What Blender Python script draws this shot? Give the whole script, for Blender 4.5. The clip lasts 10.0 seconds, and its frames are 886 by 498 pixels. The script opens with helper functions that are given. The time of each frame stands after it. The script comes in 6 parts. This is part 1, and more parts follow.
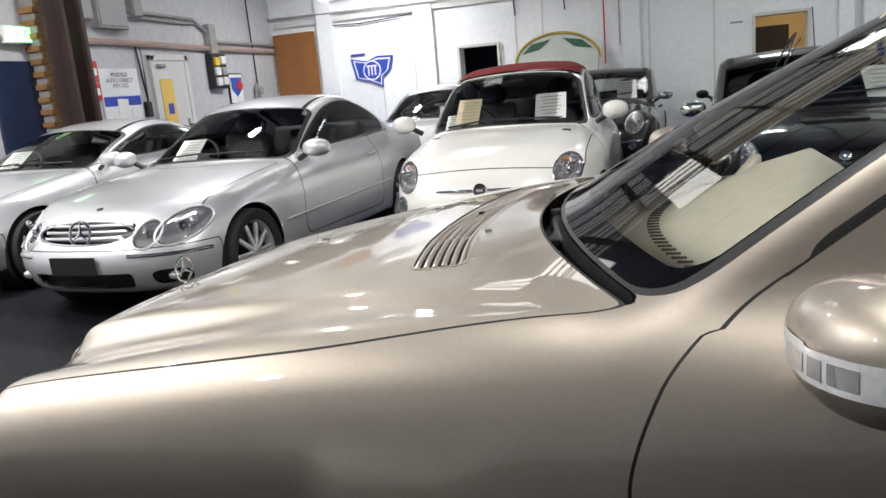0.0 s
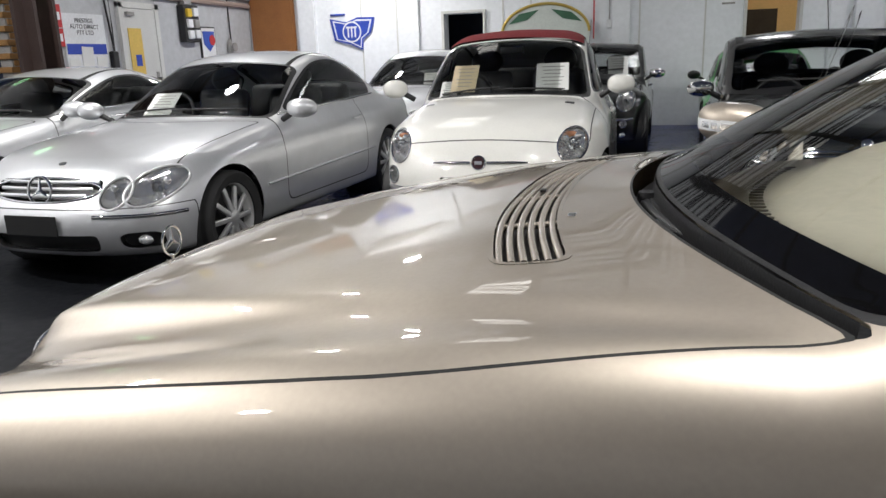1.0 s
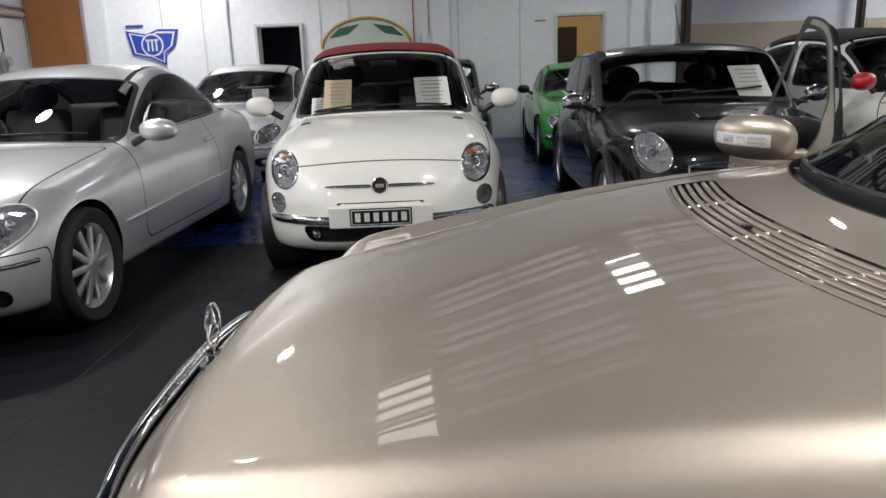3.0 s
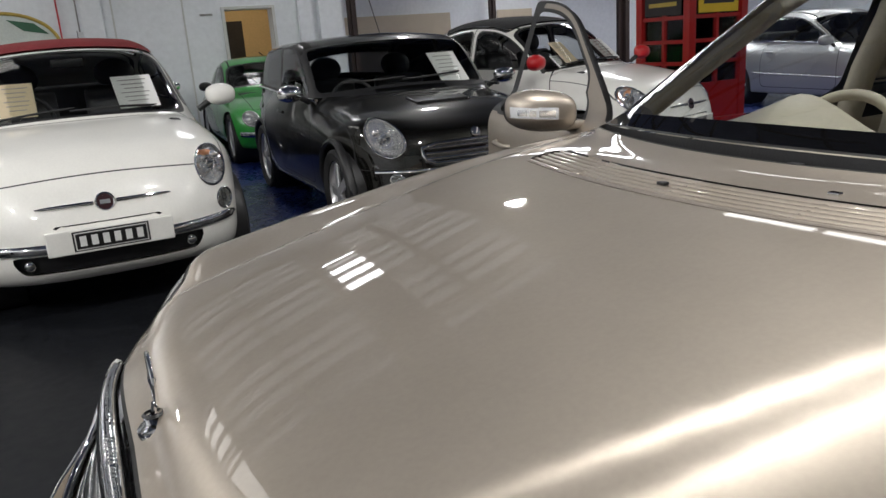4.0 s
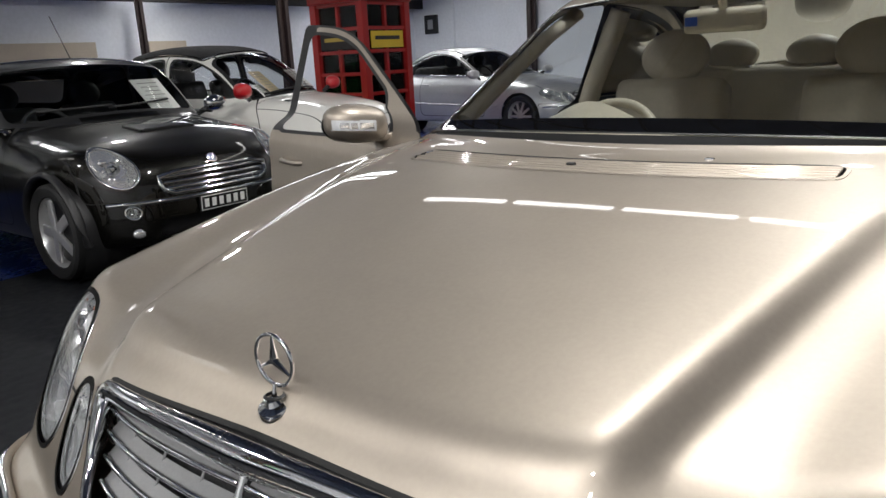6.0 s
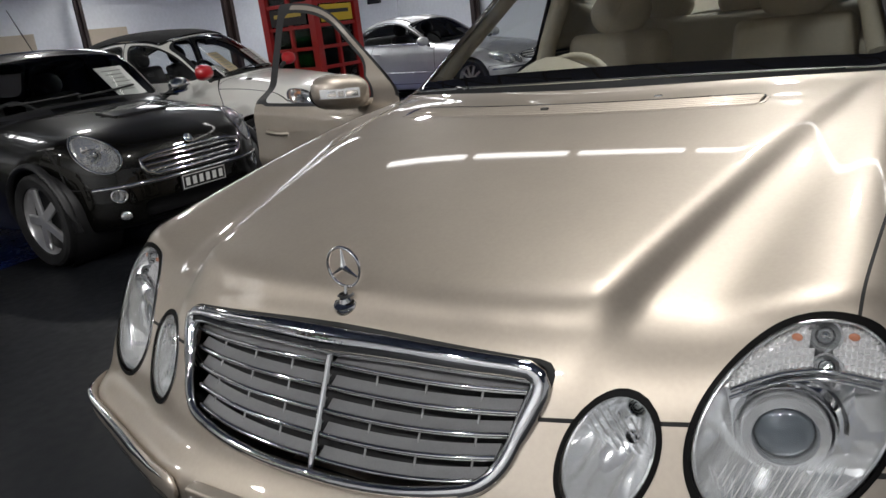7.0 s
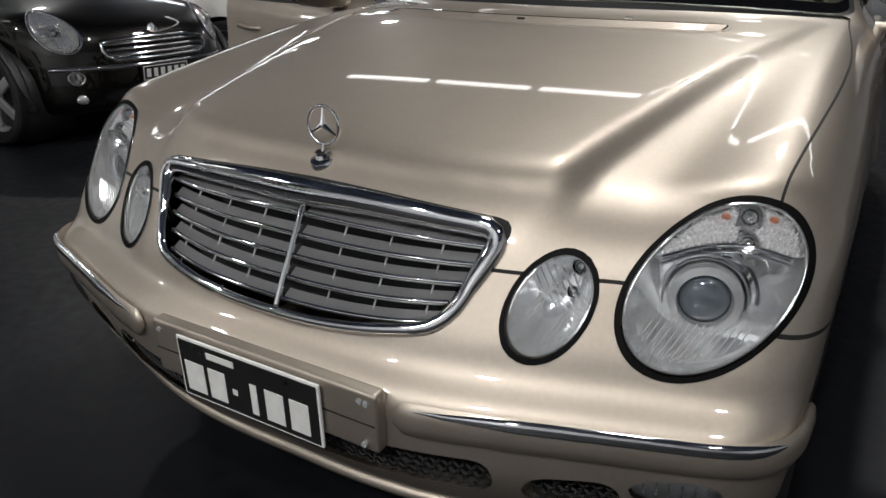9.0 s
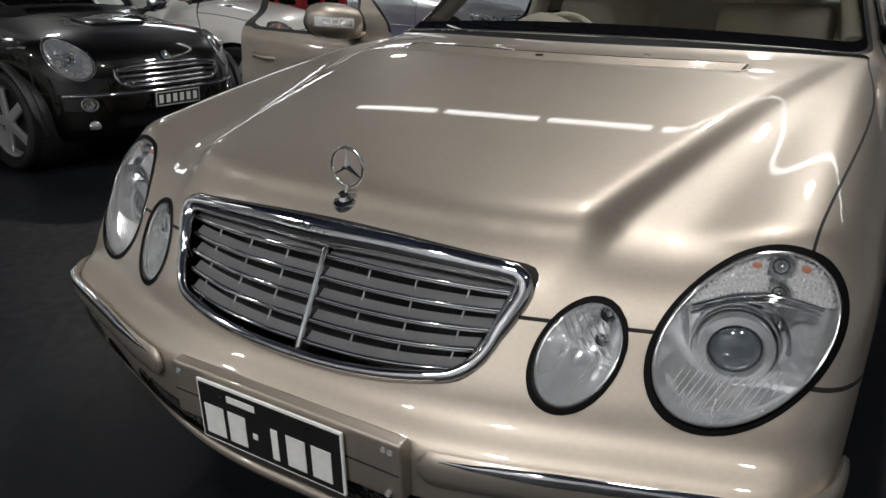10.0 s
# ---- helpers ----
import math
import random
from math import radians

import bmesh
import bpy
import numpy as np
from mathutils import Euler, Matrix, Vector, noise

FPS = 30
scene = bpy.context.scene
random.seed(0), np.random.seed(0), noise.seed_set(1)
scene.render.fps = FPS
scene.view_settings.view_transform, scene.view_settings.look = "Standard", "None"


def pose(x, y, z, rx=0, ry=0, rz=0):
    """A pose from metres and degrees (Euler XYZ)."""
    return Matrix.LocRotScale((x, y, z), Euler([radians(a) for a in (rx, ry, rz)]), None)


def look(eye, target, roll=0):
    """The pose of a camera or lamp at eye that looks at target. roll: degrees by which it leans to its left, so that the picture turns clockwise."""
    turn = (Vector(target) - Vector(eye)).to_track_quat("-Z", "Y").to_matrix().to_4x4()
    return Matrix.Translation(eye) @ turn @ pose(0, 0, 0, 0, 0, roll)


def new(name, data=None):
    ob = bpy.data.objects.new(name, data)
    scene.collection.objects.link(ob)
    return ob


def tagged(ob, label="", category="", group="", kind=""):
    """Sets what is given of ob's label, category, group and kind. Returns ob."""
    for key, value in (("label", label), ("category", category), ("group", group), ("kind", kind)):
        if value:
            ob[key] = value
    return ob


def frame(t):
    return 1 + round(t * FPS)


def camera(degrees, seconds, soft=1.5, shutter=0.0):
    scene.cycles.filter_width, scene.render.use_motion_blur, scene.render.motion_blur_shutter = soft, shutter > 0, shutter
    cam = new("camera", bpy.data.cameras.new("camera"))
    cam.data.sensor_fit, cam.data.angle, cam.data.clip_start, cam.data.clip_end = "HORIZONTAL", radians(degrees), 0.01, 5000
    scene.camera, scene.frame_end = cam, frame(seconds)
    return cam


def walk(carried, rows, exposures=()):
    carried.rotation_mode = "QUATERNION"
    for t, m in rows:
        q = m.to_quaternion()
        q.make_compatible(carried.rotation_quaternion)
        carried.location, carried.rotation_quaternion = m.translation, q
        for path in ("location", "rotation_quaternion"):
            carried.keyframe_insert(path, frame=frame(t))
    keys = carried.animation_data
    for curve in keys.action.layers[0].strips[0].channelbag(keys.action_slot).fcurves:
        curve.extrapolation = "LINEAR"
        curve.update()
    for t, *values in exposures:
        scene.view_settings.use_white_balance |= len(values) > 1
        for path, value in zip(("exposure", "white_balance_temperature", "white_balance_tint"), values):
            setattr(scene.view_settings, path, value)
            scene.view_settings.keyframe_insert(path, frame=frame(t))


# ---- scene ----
cam = camera(61.7, 10.0)
PATH = [
    (0, (1.733, -1.797, 1.326), (1.083, 0.047, 0.905), -5.2),
    (0.5, (1.562, -1.716, 1.303), (1.022, 0.153, 0.838), -3.3),
    (1, (1.447, -1.545, 1.291), (0.89, 0.309, 0.789), -2.1),
    (1.5, (1.32, -1.498, 1.299), (0.819, 0.378, 0.82), -1.3),
    (2, (1.033, -1.499, 1.325), (0.807, 0.453, 0.95), -5.0),
    (2.2, (0.952, -1.489, 1.319), (0.809, 0.468, 0.931), -3.6),
    (3.3, (0.581, -1.136, 1.286), (0.695, 0.797, 0.788), -2.0),
    (3.5, (0.5, -1.106, 1.282), (0.824, 0.809, 0.802), -3.2),
    (4, (0.245, -1.028, 1.286), (1.063, 0.716, 0.75), -4.0),
    (4.5, (0.139, -0.843, 1.285), (1.119, 0.832, 0.803), -4.8),
    (5, (0.032, -0.712, 1.305), (1.184, 0.884, 0.953), -3.6),
    (5.5, (-0.18, -0.705, 1.288), (1.282, 0.614, 0.942), -3.3),
    (5.7, (-0.242, -0.72, 1.268), (1.289, 0.49, 0.828), -2.7),
    (6.8, (-0.602, -0.896, 1.254), (0.905, 0.288, 0.681), -4.8),
    (7, (-0.672, -0.87, 1.271), (0.902, 0.214, 0.682), -6.8),
    (7.5, (-0.828, -0.843, 1.248), (0.86, 0.062, 0.671), -5.8),
    (8, (-0.831, -0.873, 1.238), (0.807, 0.123, 0.67), -3.5),
    (8.5, (-0.828, -0.892, 1.207), (0.755, 0.129, 0.533), -2.6),
    (9, (-0.819, -0.911, 1.173), (0.782, 0.033, 0.434), 0.5),
    (9.5, (-0.809, -0.927, 1.178), (0.797, -0.021, 0.405), 1.1),
    (10, (-0.816, -0.865, 1.207), (0.797, 0.099, 0.521), 0.8),
]
walk(cam, [(t, look(eye, target, roll)) for t, eye, target, roll in PATH], [(0, .5), (1.2, .22), (2.5, .05), (4.0, .1), (5.5, .2), (7, -.08), (8.5, -.2), (10, -.42)])

# ---- world ----
world = bpy.data.worlds.new("hall_daylight")
scene.world = world
world.use_nodes = True
wn = world.node_tree
sky = wn.nodes.new("ShaderNodeTexSky")
sky.sky_type, sky.sun_disc, sky.sun_elevation, sky.sun_rotation = "NISHITA", False, radians(50), radians(200)
wn.nodes["Background"].inputs["Strength"].default_value = 0.08
wn.links.new(sky.outputs["Color"], wn.nodes["Background"].inputs["Color"])


def area_lamp(name, m, w, h, power, colour=(1, 1, 1)):
    data = bpy.data.lights.new(name, "AREA")
    data.shape, data.size, data.size_y, data.energy, data.color = "RECTANGLE", w, h, power, colour
    ob = new(name, data)
    ob.matrix_world = m
    return ob

# ---- materials ----
def mat(name, base, rough=0.5, metal=0.0, coat=0.0, vary=0.12, scale=3.0, bump=0.0, bscale=60.0, spec=0.5, coat_rough=0.03, rvary=0.0, second=None):
    """Principled paint: base colour broken by noise at two scales, fine relief, optional clear coat and stain colour."""
    m = bpy.data.materials.new(name)
    m.use_nodes = True
    nt = m.node_tree
    b = nt.nodes["Principled BSDF"]
    b.inputs["Roughness"].default_value = rough
    b.inputs["Metallic"].default_value = metal
    b.inputs["Coat Weight"].default_value = coat
    b.inputs["Coat Roughness"].default_value = coat_rough
    b.inputs["Specular IOR Level"].default_value = spec
    tc = nt.nodes.new("ShaderNodeTexCoord")
    n1 = nt.nodes.new("ShaderNodeTexNoise")
    n1.inputs["Scale"].default_value, n1.inputs["Detail"].default_value = scale, 6
    n2 = nt.nodes.new("ShaderNodeTexNoise")
    n2.inputs["Scale"].default_value, n2.inputs["Detail"].default_value = scale * 14, 3
    for n in (n1, n2):
        nt.links.new(tc.outputs["Object"], n.inputs["Vector"])
    add = nt.nodes.new("ShaderNodeMath")
    add.operation = "ADD"
    nt.links.new(n1.outputs["Fac"], add.inputs[0])
    nt.links.new(n2.outputs["Fac"], add.inputs[1])
    ramp = nt.nodes.new("ShaderNodeMapRange")
    ramp.inputs["From Min"].default_value, ramp.inputs["From Max"].default_value = 0.7, 1.3
    nt.links.new(add.outputs[0], ramp.inputs["Value"])
    mix = nt.nodes.new("ShaderNodeMix")
    mix.data_type = "RGBA"
    dark = second or [c * (1 - vary) for c in base]
    light = [min(1, c * (1 + vary * 0.6)) for c in base]
    mix.inputs["A"].default_value = (*dark[:3], 1)
    mix.inputs["B"].default_value = (*light, 1)
    nt.links.new(ramp.outputs[0], mix.inputs["Factor"])
    nt.links.new(mix.outputs["Result"], b.inputs["Base Color"])
    if rvary:
        rr = nt.nodes.new("ShaderNodeMapRange")
        rr.inputs["From Min"].default_value, rr.inputs["From Max"].default_value = 0.7, 1.3
        rr.inputs["To Min"].default_value, rr.inputs["To Max"].default_value = max(0.02, rough - rvary), rough + rvary
        nt.links.new(add.outputs[0], rr.inputs["Value"])
        nt.links.new(rr.outputs[0], b.inputs["Roughness"])
    if bump:
        nb = nt.nodes.new("ShaderNodeTexNoise")
        nb.inputs["Scale"].default_value, nb.inputs["Detail"].default_value = bscale, 4
        nt.links.new(tc.outputs["Object"], nb.inputs["Vector"])
        bp = nt.nodes.new("ShaderNodeBump")
        bp.inputs["Strength"].default_value, bp.inputs["Distance"].default_value = bump, 0.01
        nt.links.new(nb.outputs["Fac"], bp.inputs["Height"])
        nt.links.new(bp.outputs["Normal"], b.inputs["Normal"])
    return m


def glass_mat(name, tint=(0.85, 0.9, 0.88), rough=0.0, ior=1.5):
    """A thin pane: mostly clear, with a mirror share that grows at grazing angles."""
    m = bpy.data.materials.new(name)
    m.use_nodes = True
    nt = m.node_tree
    nt.nodes.remove(nt.nodes["Principled BSDF"])
    out = nt.nodes["Material Output"]
    tr = nt.nodes.new("ShaderNodeBsdfTransparent")
    tr.inputs["Color"].default_value = (*tint, 1)
    gl = nt.nodes.new("ShaderNodeBsdfGlossy")
    gl.inputs["Roughness"].default_value = rough
    fr = nt.nodes.new("ShaderNodeFresnel")
    fr.inputs["IOR"].default_value = ior
    mx = nt.nodes.new("ShaderNodeMixShader")
    nt.links.new(fr.outputs[0], mx.inputs[0])
    nt.links.new(tr.outputs[0], mx.inputs[1])
    nt.links.new(gl.outputs[0], mx.inputs[2])
    nt.links.new(mx.outputs[0], out.inputs["Surface"])
    return m


def glow_mat(name, colour, strength):
    m = bpy.data.materials.new(name)
    m.use_nodes = True
    b = m.node_tree.nodes["Principled BSDF"]
    b.inputs["Base Color"].default_value = (0.8, 0.8, 0.8, 1)
    b.inputs["Emission Color"].default_value = (*colour, 1)
    b.inputs["Emission Strength"].default_value = strength
    return m


GOLD = mat("champagne_paint", (0.437, 0.384, 0.324), 0.48, 0.85, 1.0, 0.05, 8, coat_rough=0.02)
SILVER = mat("silver_paint", (0.66, 0.67, 0.69), 0.36, 0.6, 1.0, 0.05, 8, coat_rough=0.03)
WHITE = mat("white_car_paint", (0.84, 0.83, 0.78), 0.35, 0.0, 1.0, 0.04, 6, coat_rough=0.03)
DARKGREY = mat("dark_olive_paint", (0.0075, 0.0072, 0.0058), 0.34, 0.7, 1.0, 0.15, 8, spec=0.2, coat_rough=0.015)
BLACKPAINT = mat("black_car_paint", (0.005, 0.005, 0.0055), 0.3, 0.0, 1.0, 0.15, 8, spec=0.2, coat_rough=0.02)
GREEN = mat("green_car_paint", (0.025, 0.27, 0.04), 0.35, 0.0, 1.0, 0.1, 6)
REDCAR = mat("red_gloss", (0.55, 0.015, 0.02), 0.3, 0.0, 1.0, 0.08, 10)
CHROME = mat("chrome", (0.82, 0.83, 0.84), 0.06, 1.0, 0.0, 0.05, 20)
GREYCHROME = mat("grille_silver", (0.34, 0.343, 0.346), 0.34, 0.7, 0.0, 0.08, 20)
DARK = mat("black_plastic", (0.014, 0.014, 0.015), 0.45, 0.0, 0.0, 0.25, 12, 0.1, 200)
SEAM = mat("shut_line_shadow", (0.008, 0.008, 0.008), 0.8, 0.0, 0.0, 0.2, 20)
RUBBER = mat("tyre_rubber", (0.017, 0.017, 0.018), 0.75, 0.0, 0.0, 0.3, 15, 0.15, 150)
ALLOY = mat("alloy_silver", (0.66, 0.66, 0.67), 0.3, 0.7, 0.3, 0.08, 15)
BEIGE = mat("beige_leather", (0.52, 0.47, 0.38), 0.5, 0.0, 0.0, 0.12, 6, 0.12, 220)
BLACKTRIM = mat("black_interior", (0.02, 0.02, 0.022), 0.6, 0.0, 0.0, 0.25, 8, 0.1, 200)
REDTOP = mat("red_canvas_roof", (0.2, 0.012, 0.016), 0.85, 0.0, 0.0, 0.2, 12, 0.3, 500)
BLACKTOP = mat("black_canvas_roof", (0.015, 0.015, 0.017), 0.85, 0.0, 0.0, 0.2, 12, 0.3, 500)
PAPER = mat("paper", (0.75, 0.75, 0.73), 0.7, 0.0, 0.0, 0.04, 10)
CREAM = mat("cream_paper", (0.6, 0.5, 0.34), 0.7, 0.0, 0.0, 0.1, 10)
INK = mat("ink", (0.03, 0.03, 0.035), 0.7)
PLATEWHITE = mat("plate_white", (0.75, 0.75, 0.73), 0.4)
PLATEBLACK = mat("plate_black", (0.012, 0.012, 0.012), 0.35)
PALEAMBER = mat("pale_amber_lens", (0.55, 0.25, 0.14), 0.2, 0.0, 0.6)
AMBER = mat("amber_lens", (0.42, 0.17, 0.1), 0.25, 0.0, 0.4)
REFLECTOR = mat("lamp_reflector", (0.95, 0.96, 0.97), 0.12, 0.76, 0.0, 0.05, 25)
FACET = mat("faceted_lamp_lens", (0.88, 0.88, 0.88), 0.12, 0.55, 0.4, 0.12, 60)
DASHSLOT = mat("shaded_vent_slot", (0.16, 0.14, 0.11), 0.7)
BLACKGLASS = mat("black_glass_border", (0.004, 0.004, 0.0045), 0.04, 0.0, 0.0, 0.2, 12)
SIGNALWHITE = mat("clear_signal_lens", (0.86, 0.87, 0.89), 0.15, 0.1, 0.8, 0.15, 70, 0.12, 60)
GASKET = mat("black_lamp_gasket", (0.004, 0.004, 0.004), 0.5, 0.0, 0.0, 0.2, 20, spec=0.06)
SPARKLE = mat("bright_lamp_facets", (0.95, 0.96, 0.97), 0.06, 0.8, 0.3, 0.1, 40, 1.0, 9)
RINGSILVER = mat("satin_silver_ring", (0.75, 0.76, 0.77), 0.22, 0.75, 0.3, 0.06, 20)
LENSDARK = mat("projector_lens", (0.12, 0.14, 0.16), 0.05, 0.3, 1.0)
GLASS = glass_mat("clear_glass", (0.95, 0.97, 0.96), 0.0, 1.5)
SCREENGLASS = glass_mat("laminated_screen_glass", (0.93, 0.96, 0.95), 0.0, 1.75)
TEALGLASS = glass_mat("pale_teal_glass", (0.86, 0.97, 0.94), 0.0, 2.6)
TINT = glass_mat("tinted_glass", (0.42, 0.5, 0.48))
LAMPGLASS = glass_mat("lamp_cover", (0.98, 0.985, 0.99), 0.0, 1.4)
BLUE = mat("blue_enamel", (0.03, 0.09, 0.45), 0.4)

# ---- mesh kit ----
def part(name, data, material, parent=None, label="", category="", kind="", group="", smooth=None):
    """Links a bmesh or a mesh as one object, under a thing or a part."""
    if isinstance(data, bmesh.types.BMesh):
        me = bpy.data.meshes.new(name)
        data.to_mesh(me)
        data.free()
        if smooth is not None:
            me.shade_smooth()
            if smooth < 180:
                me.set_sharp_from_angle(angle=radians(smooth))
    else:
        me = data
    if material and not me.materials:
        me.materials.append(material)
    ob = new(name, me)
    if parent:
        ob.parent = parent
    return tagged(ob, label, category, group, kind)


def thing(name, label, category, m=None, group="", kind=""):
    ob = new(name)
    ob.empty_display_size = 0.1
    if m is not None:
        ob.matrix_world = m
    return tagged(ob, label, category, group, kind)


def box(sx, sy, sz, m=None, bevel=0.0, bm=None, seg=2):
    """A box with bevelled edges, its centre at m."""
    own = bmesh.new()
    bmesh.ops.create_cube(own, size=1)
    bmesh.ops.scale(own, vec=(sx, sy, sz), verts=own.verts)
    if bevel:
        bmesh.ops.bevel(own, geom=own.edges[:], offset=min(bevel, 0.45 * min(sx, sy, sz)), segments=seg, affect="EDGES", profile=0.6)
    if m is not None:
        own.transform(m)
    return merge(bm, own)


def merge(bm, own):
    if bm is None:
        return own
    me = bpy.data.meshes.new("tmp")
    own.to_mesh(me)
    own.free()
    bm.from_mesh(me)
    bpy.data.meshes.remove(me)
    return bm


def cyl(r1, r2, h, m=None, seg=24, bm=None, caps=True):
    own = bmesh.new()
    bmesh.ops.create_cone(own, cap_ends=caps, segments=seg, radius1=r1, radius2=r2, depth=h)
    if m is not None:
        own.transform(m)
    return merge(bm, own)


def ball(sx, sy, sz, m=None, bm=None, u=20, v=12):
    own = bmesh.new()
    bmesh.ops.create_uvsphere(own, u_segments=u, v_segments=v, radius=1)
    bmesh.ops.scale(own, vec=(sx, sy, sz), verts=own.verts)
    if m is not None:
        own.transform(m)
    return merge(bm, own)


def lathe(profile, seg=32, m=None, bm=None):
    """Turns (radius, height) pairs about z."""
    own = bmesh.new()
    rings = []
    for r, h in profile:
        rings.append([own.verts.new((r * math.cos(2 * math.pi * i / seg), r * math.sin(2 * math.pi * i / seg), h)) for i in range(seg)] if r > 1e-6 else [own.verts.new((0, 0, h))])
    for a, b in zip(rings, rings[1:]):
        for i in range(seg):
            j = (i + 1) % seg
            vs = [a[i % len(a)], a[j % len(a)], b[j % len(b)], b[i % len(b)]]
            vs = list(dict.fromkeys(vs))
            if len(vs) > 2:
                own.faces.new(vs)
    bmesh.ops.recalc_face_normals(own, faces=own.faces)
    if m is not None:
        own.transform(m)
    return merge(bm, own)


def tube(points, r, seg=8, closed=False, bm=None, flat=1.0, up=(0, 0, 1)):
    """A round or flattened bar along a line of points."""
    own = bmesh.new()
    pts = [Vector(p) for p in points]
    n = len(pts)
    rings = []
    for i, p in enumerate(pts):
        a = pts[(i - 1) % n] if closed or i else p
        b = pts[(i + 1) % n] if closed or i < n - 1 else p
        t = (b - a).normalized()
        s = t.cross(Vector(up))
        if s.length < 1e-3:
            s = t.cross(Vector((1, 0, 0)))
        s.normalize()
        w = s.cross(t)
        rr = r[i] if isinstance(r, (list, tuple)) else r
        rings.append([own.verts.new(p + s * (rr * math.cos(2 * math.pi * k / seg)) + w * (rr * flat * math.sin(2 * math.pi * k / seg))) for k in range(seg)])
    for i in range(n if closed else n - 1):
        a, b = rings[i], rings[(i + 1) % n]
        for k in range(seg):
            own.faces.new((a[k], a[(k + 1) % seg], b[(k + 1) % seg], b[k]))
    if not closed:
        own.faces.new(rings[0][::-1])
        own.faces.new(rings[-1])
    bmesh.ops.recalc_face_normals(own, faces=own.faces)
    return merge(bm, own)


def prism(outline, z0, z1, m=None, bm=None, bevel=0.0):
    """A flat outline in x, y made solid from z0 to z1."""
    own = bmesh.new()
    f = own.faces.new([own.verts.new((x, y, z0)) for x, y in outline])
    top = bmesh.ops.extrude_face_region(own, geom=[f])
    bmesh.ops.translate(own, vec=(0, 0, z1 - z0), verts=[v for v in top["geom"] if isinstance(v, bmesh.types.BMVert)])
    bmesh.ops.recalc_face_normals(own, faces=own.faces)
    if bevel:
        bmesh.ops.bevel(own, geom=own.edges[:], offset=bevel, segments=2, affect="EDGES")
    if m is not None:
        own.transform(m)
    return merge(bm, own)


def spl(*pairs):
    """A smooth natural cubic through (x, value) pairs, flat-sloped beyond its ends."""
    xs, ys = np.array(pairs, float).T
    n = len(xs)
    h = np.diff(xs)
    a = np.zeros((n, n))
    r = np.zeros(n)
    a[0, 0] = a[-1, -1] = 1
    for i in range(1, n - 1):
        a[i, i - 1], a[i, i], a[i, i + 1] = h[i - 1], 2 * (h[i - 1] + h[i]), h[i]
        r[i] = 6 * ((ys[i + 1] - ys[i]) / h[i] - (ys[i] - ys[i - 1]) / h[i - 1])
    c = np.linalg.solve(a, r)

    def f(x):
        x = np.clip(x, xs[0], xs[-1])
        i = np.clip(np.searchsorted(xs, x) - 1, 0, n - 2)
        d, e, w = xs[i + 1] - x, x - xs[i], h[i]
        return c[i] * d ** 3 / (6 * w) + c[i + 1] * e ** 3 / (6 * w) + (ys[i] / w - c[i] * w / 6) * d + (ys[i + 1] / w - c[i + 1] * w / 6) * e
    return f


def smax(a, b, k):
    h = np.maximum(k - np.abs(a - b), 0) / k
    return np.maximum(a, b) + h * h * k * 0.25


def smin(a, b, k):
    return -smax(-a, -b, k)


def step(x, a, b):
    t = np.clip((x - a) / (b - a), 0, 1)
    return t * t * (3 - 2 * t)


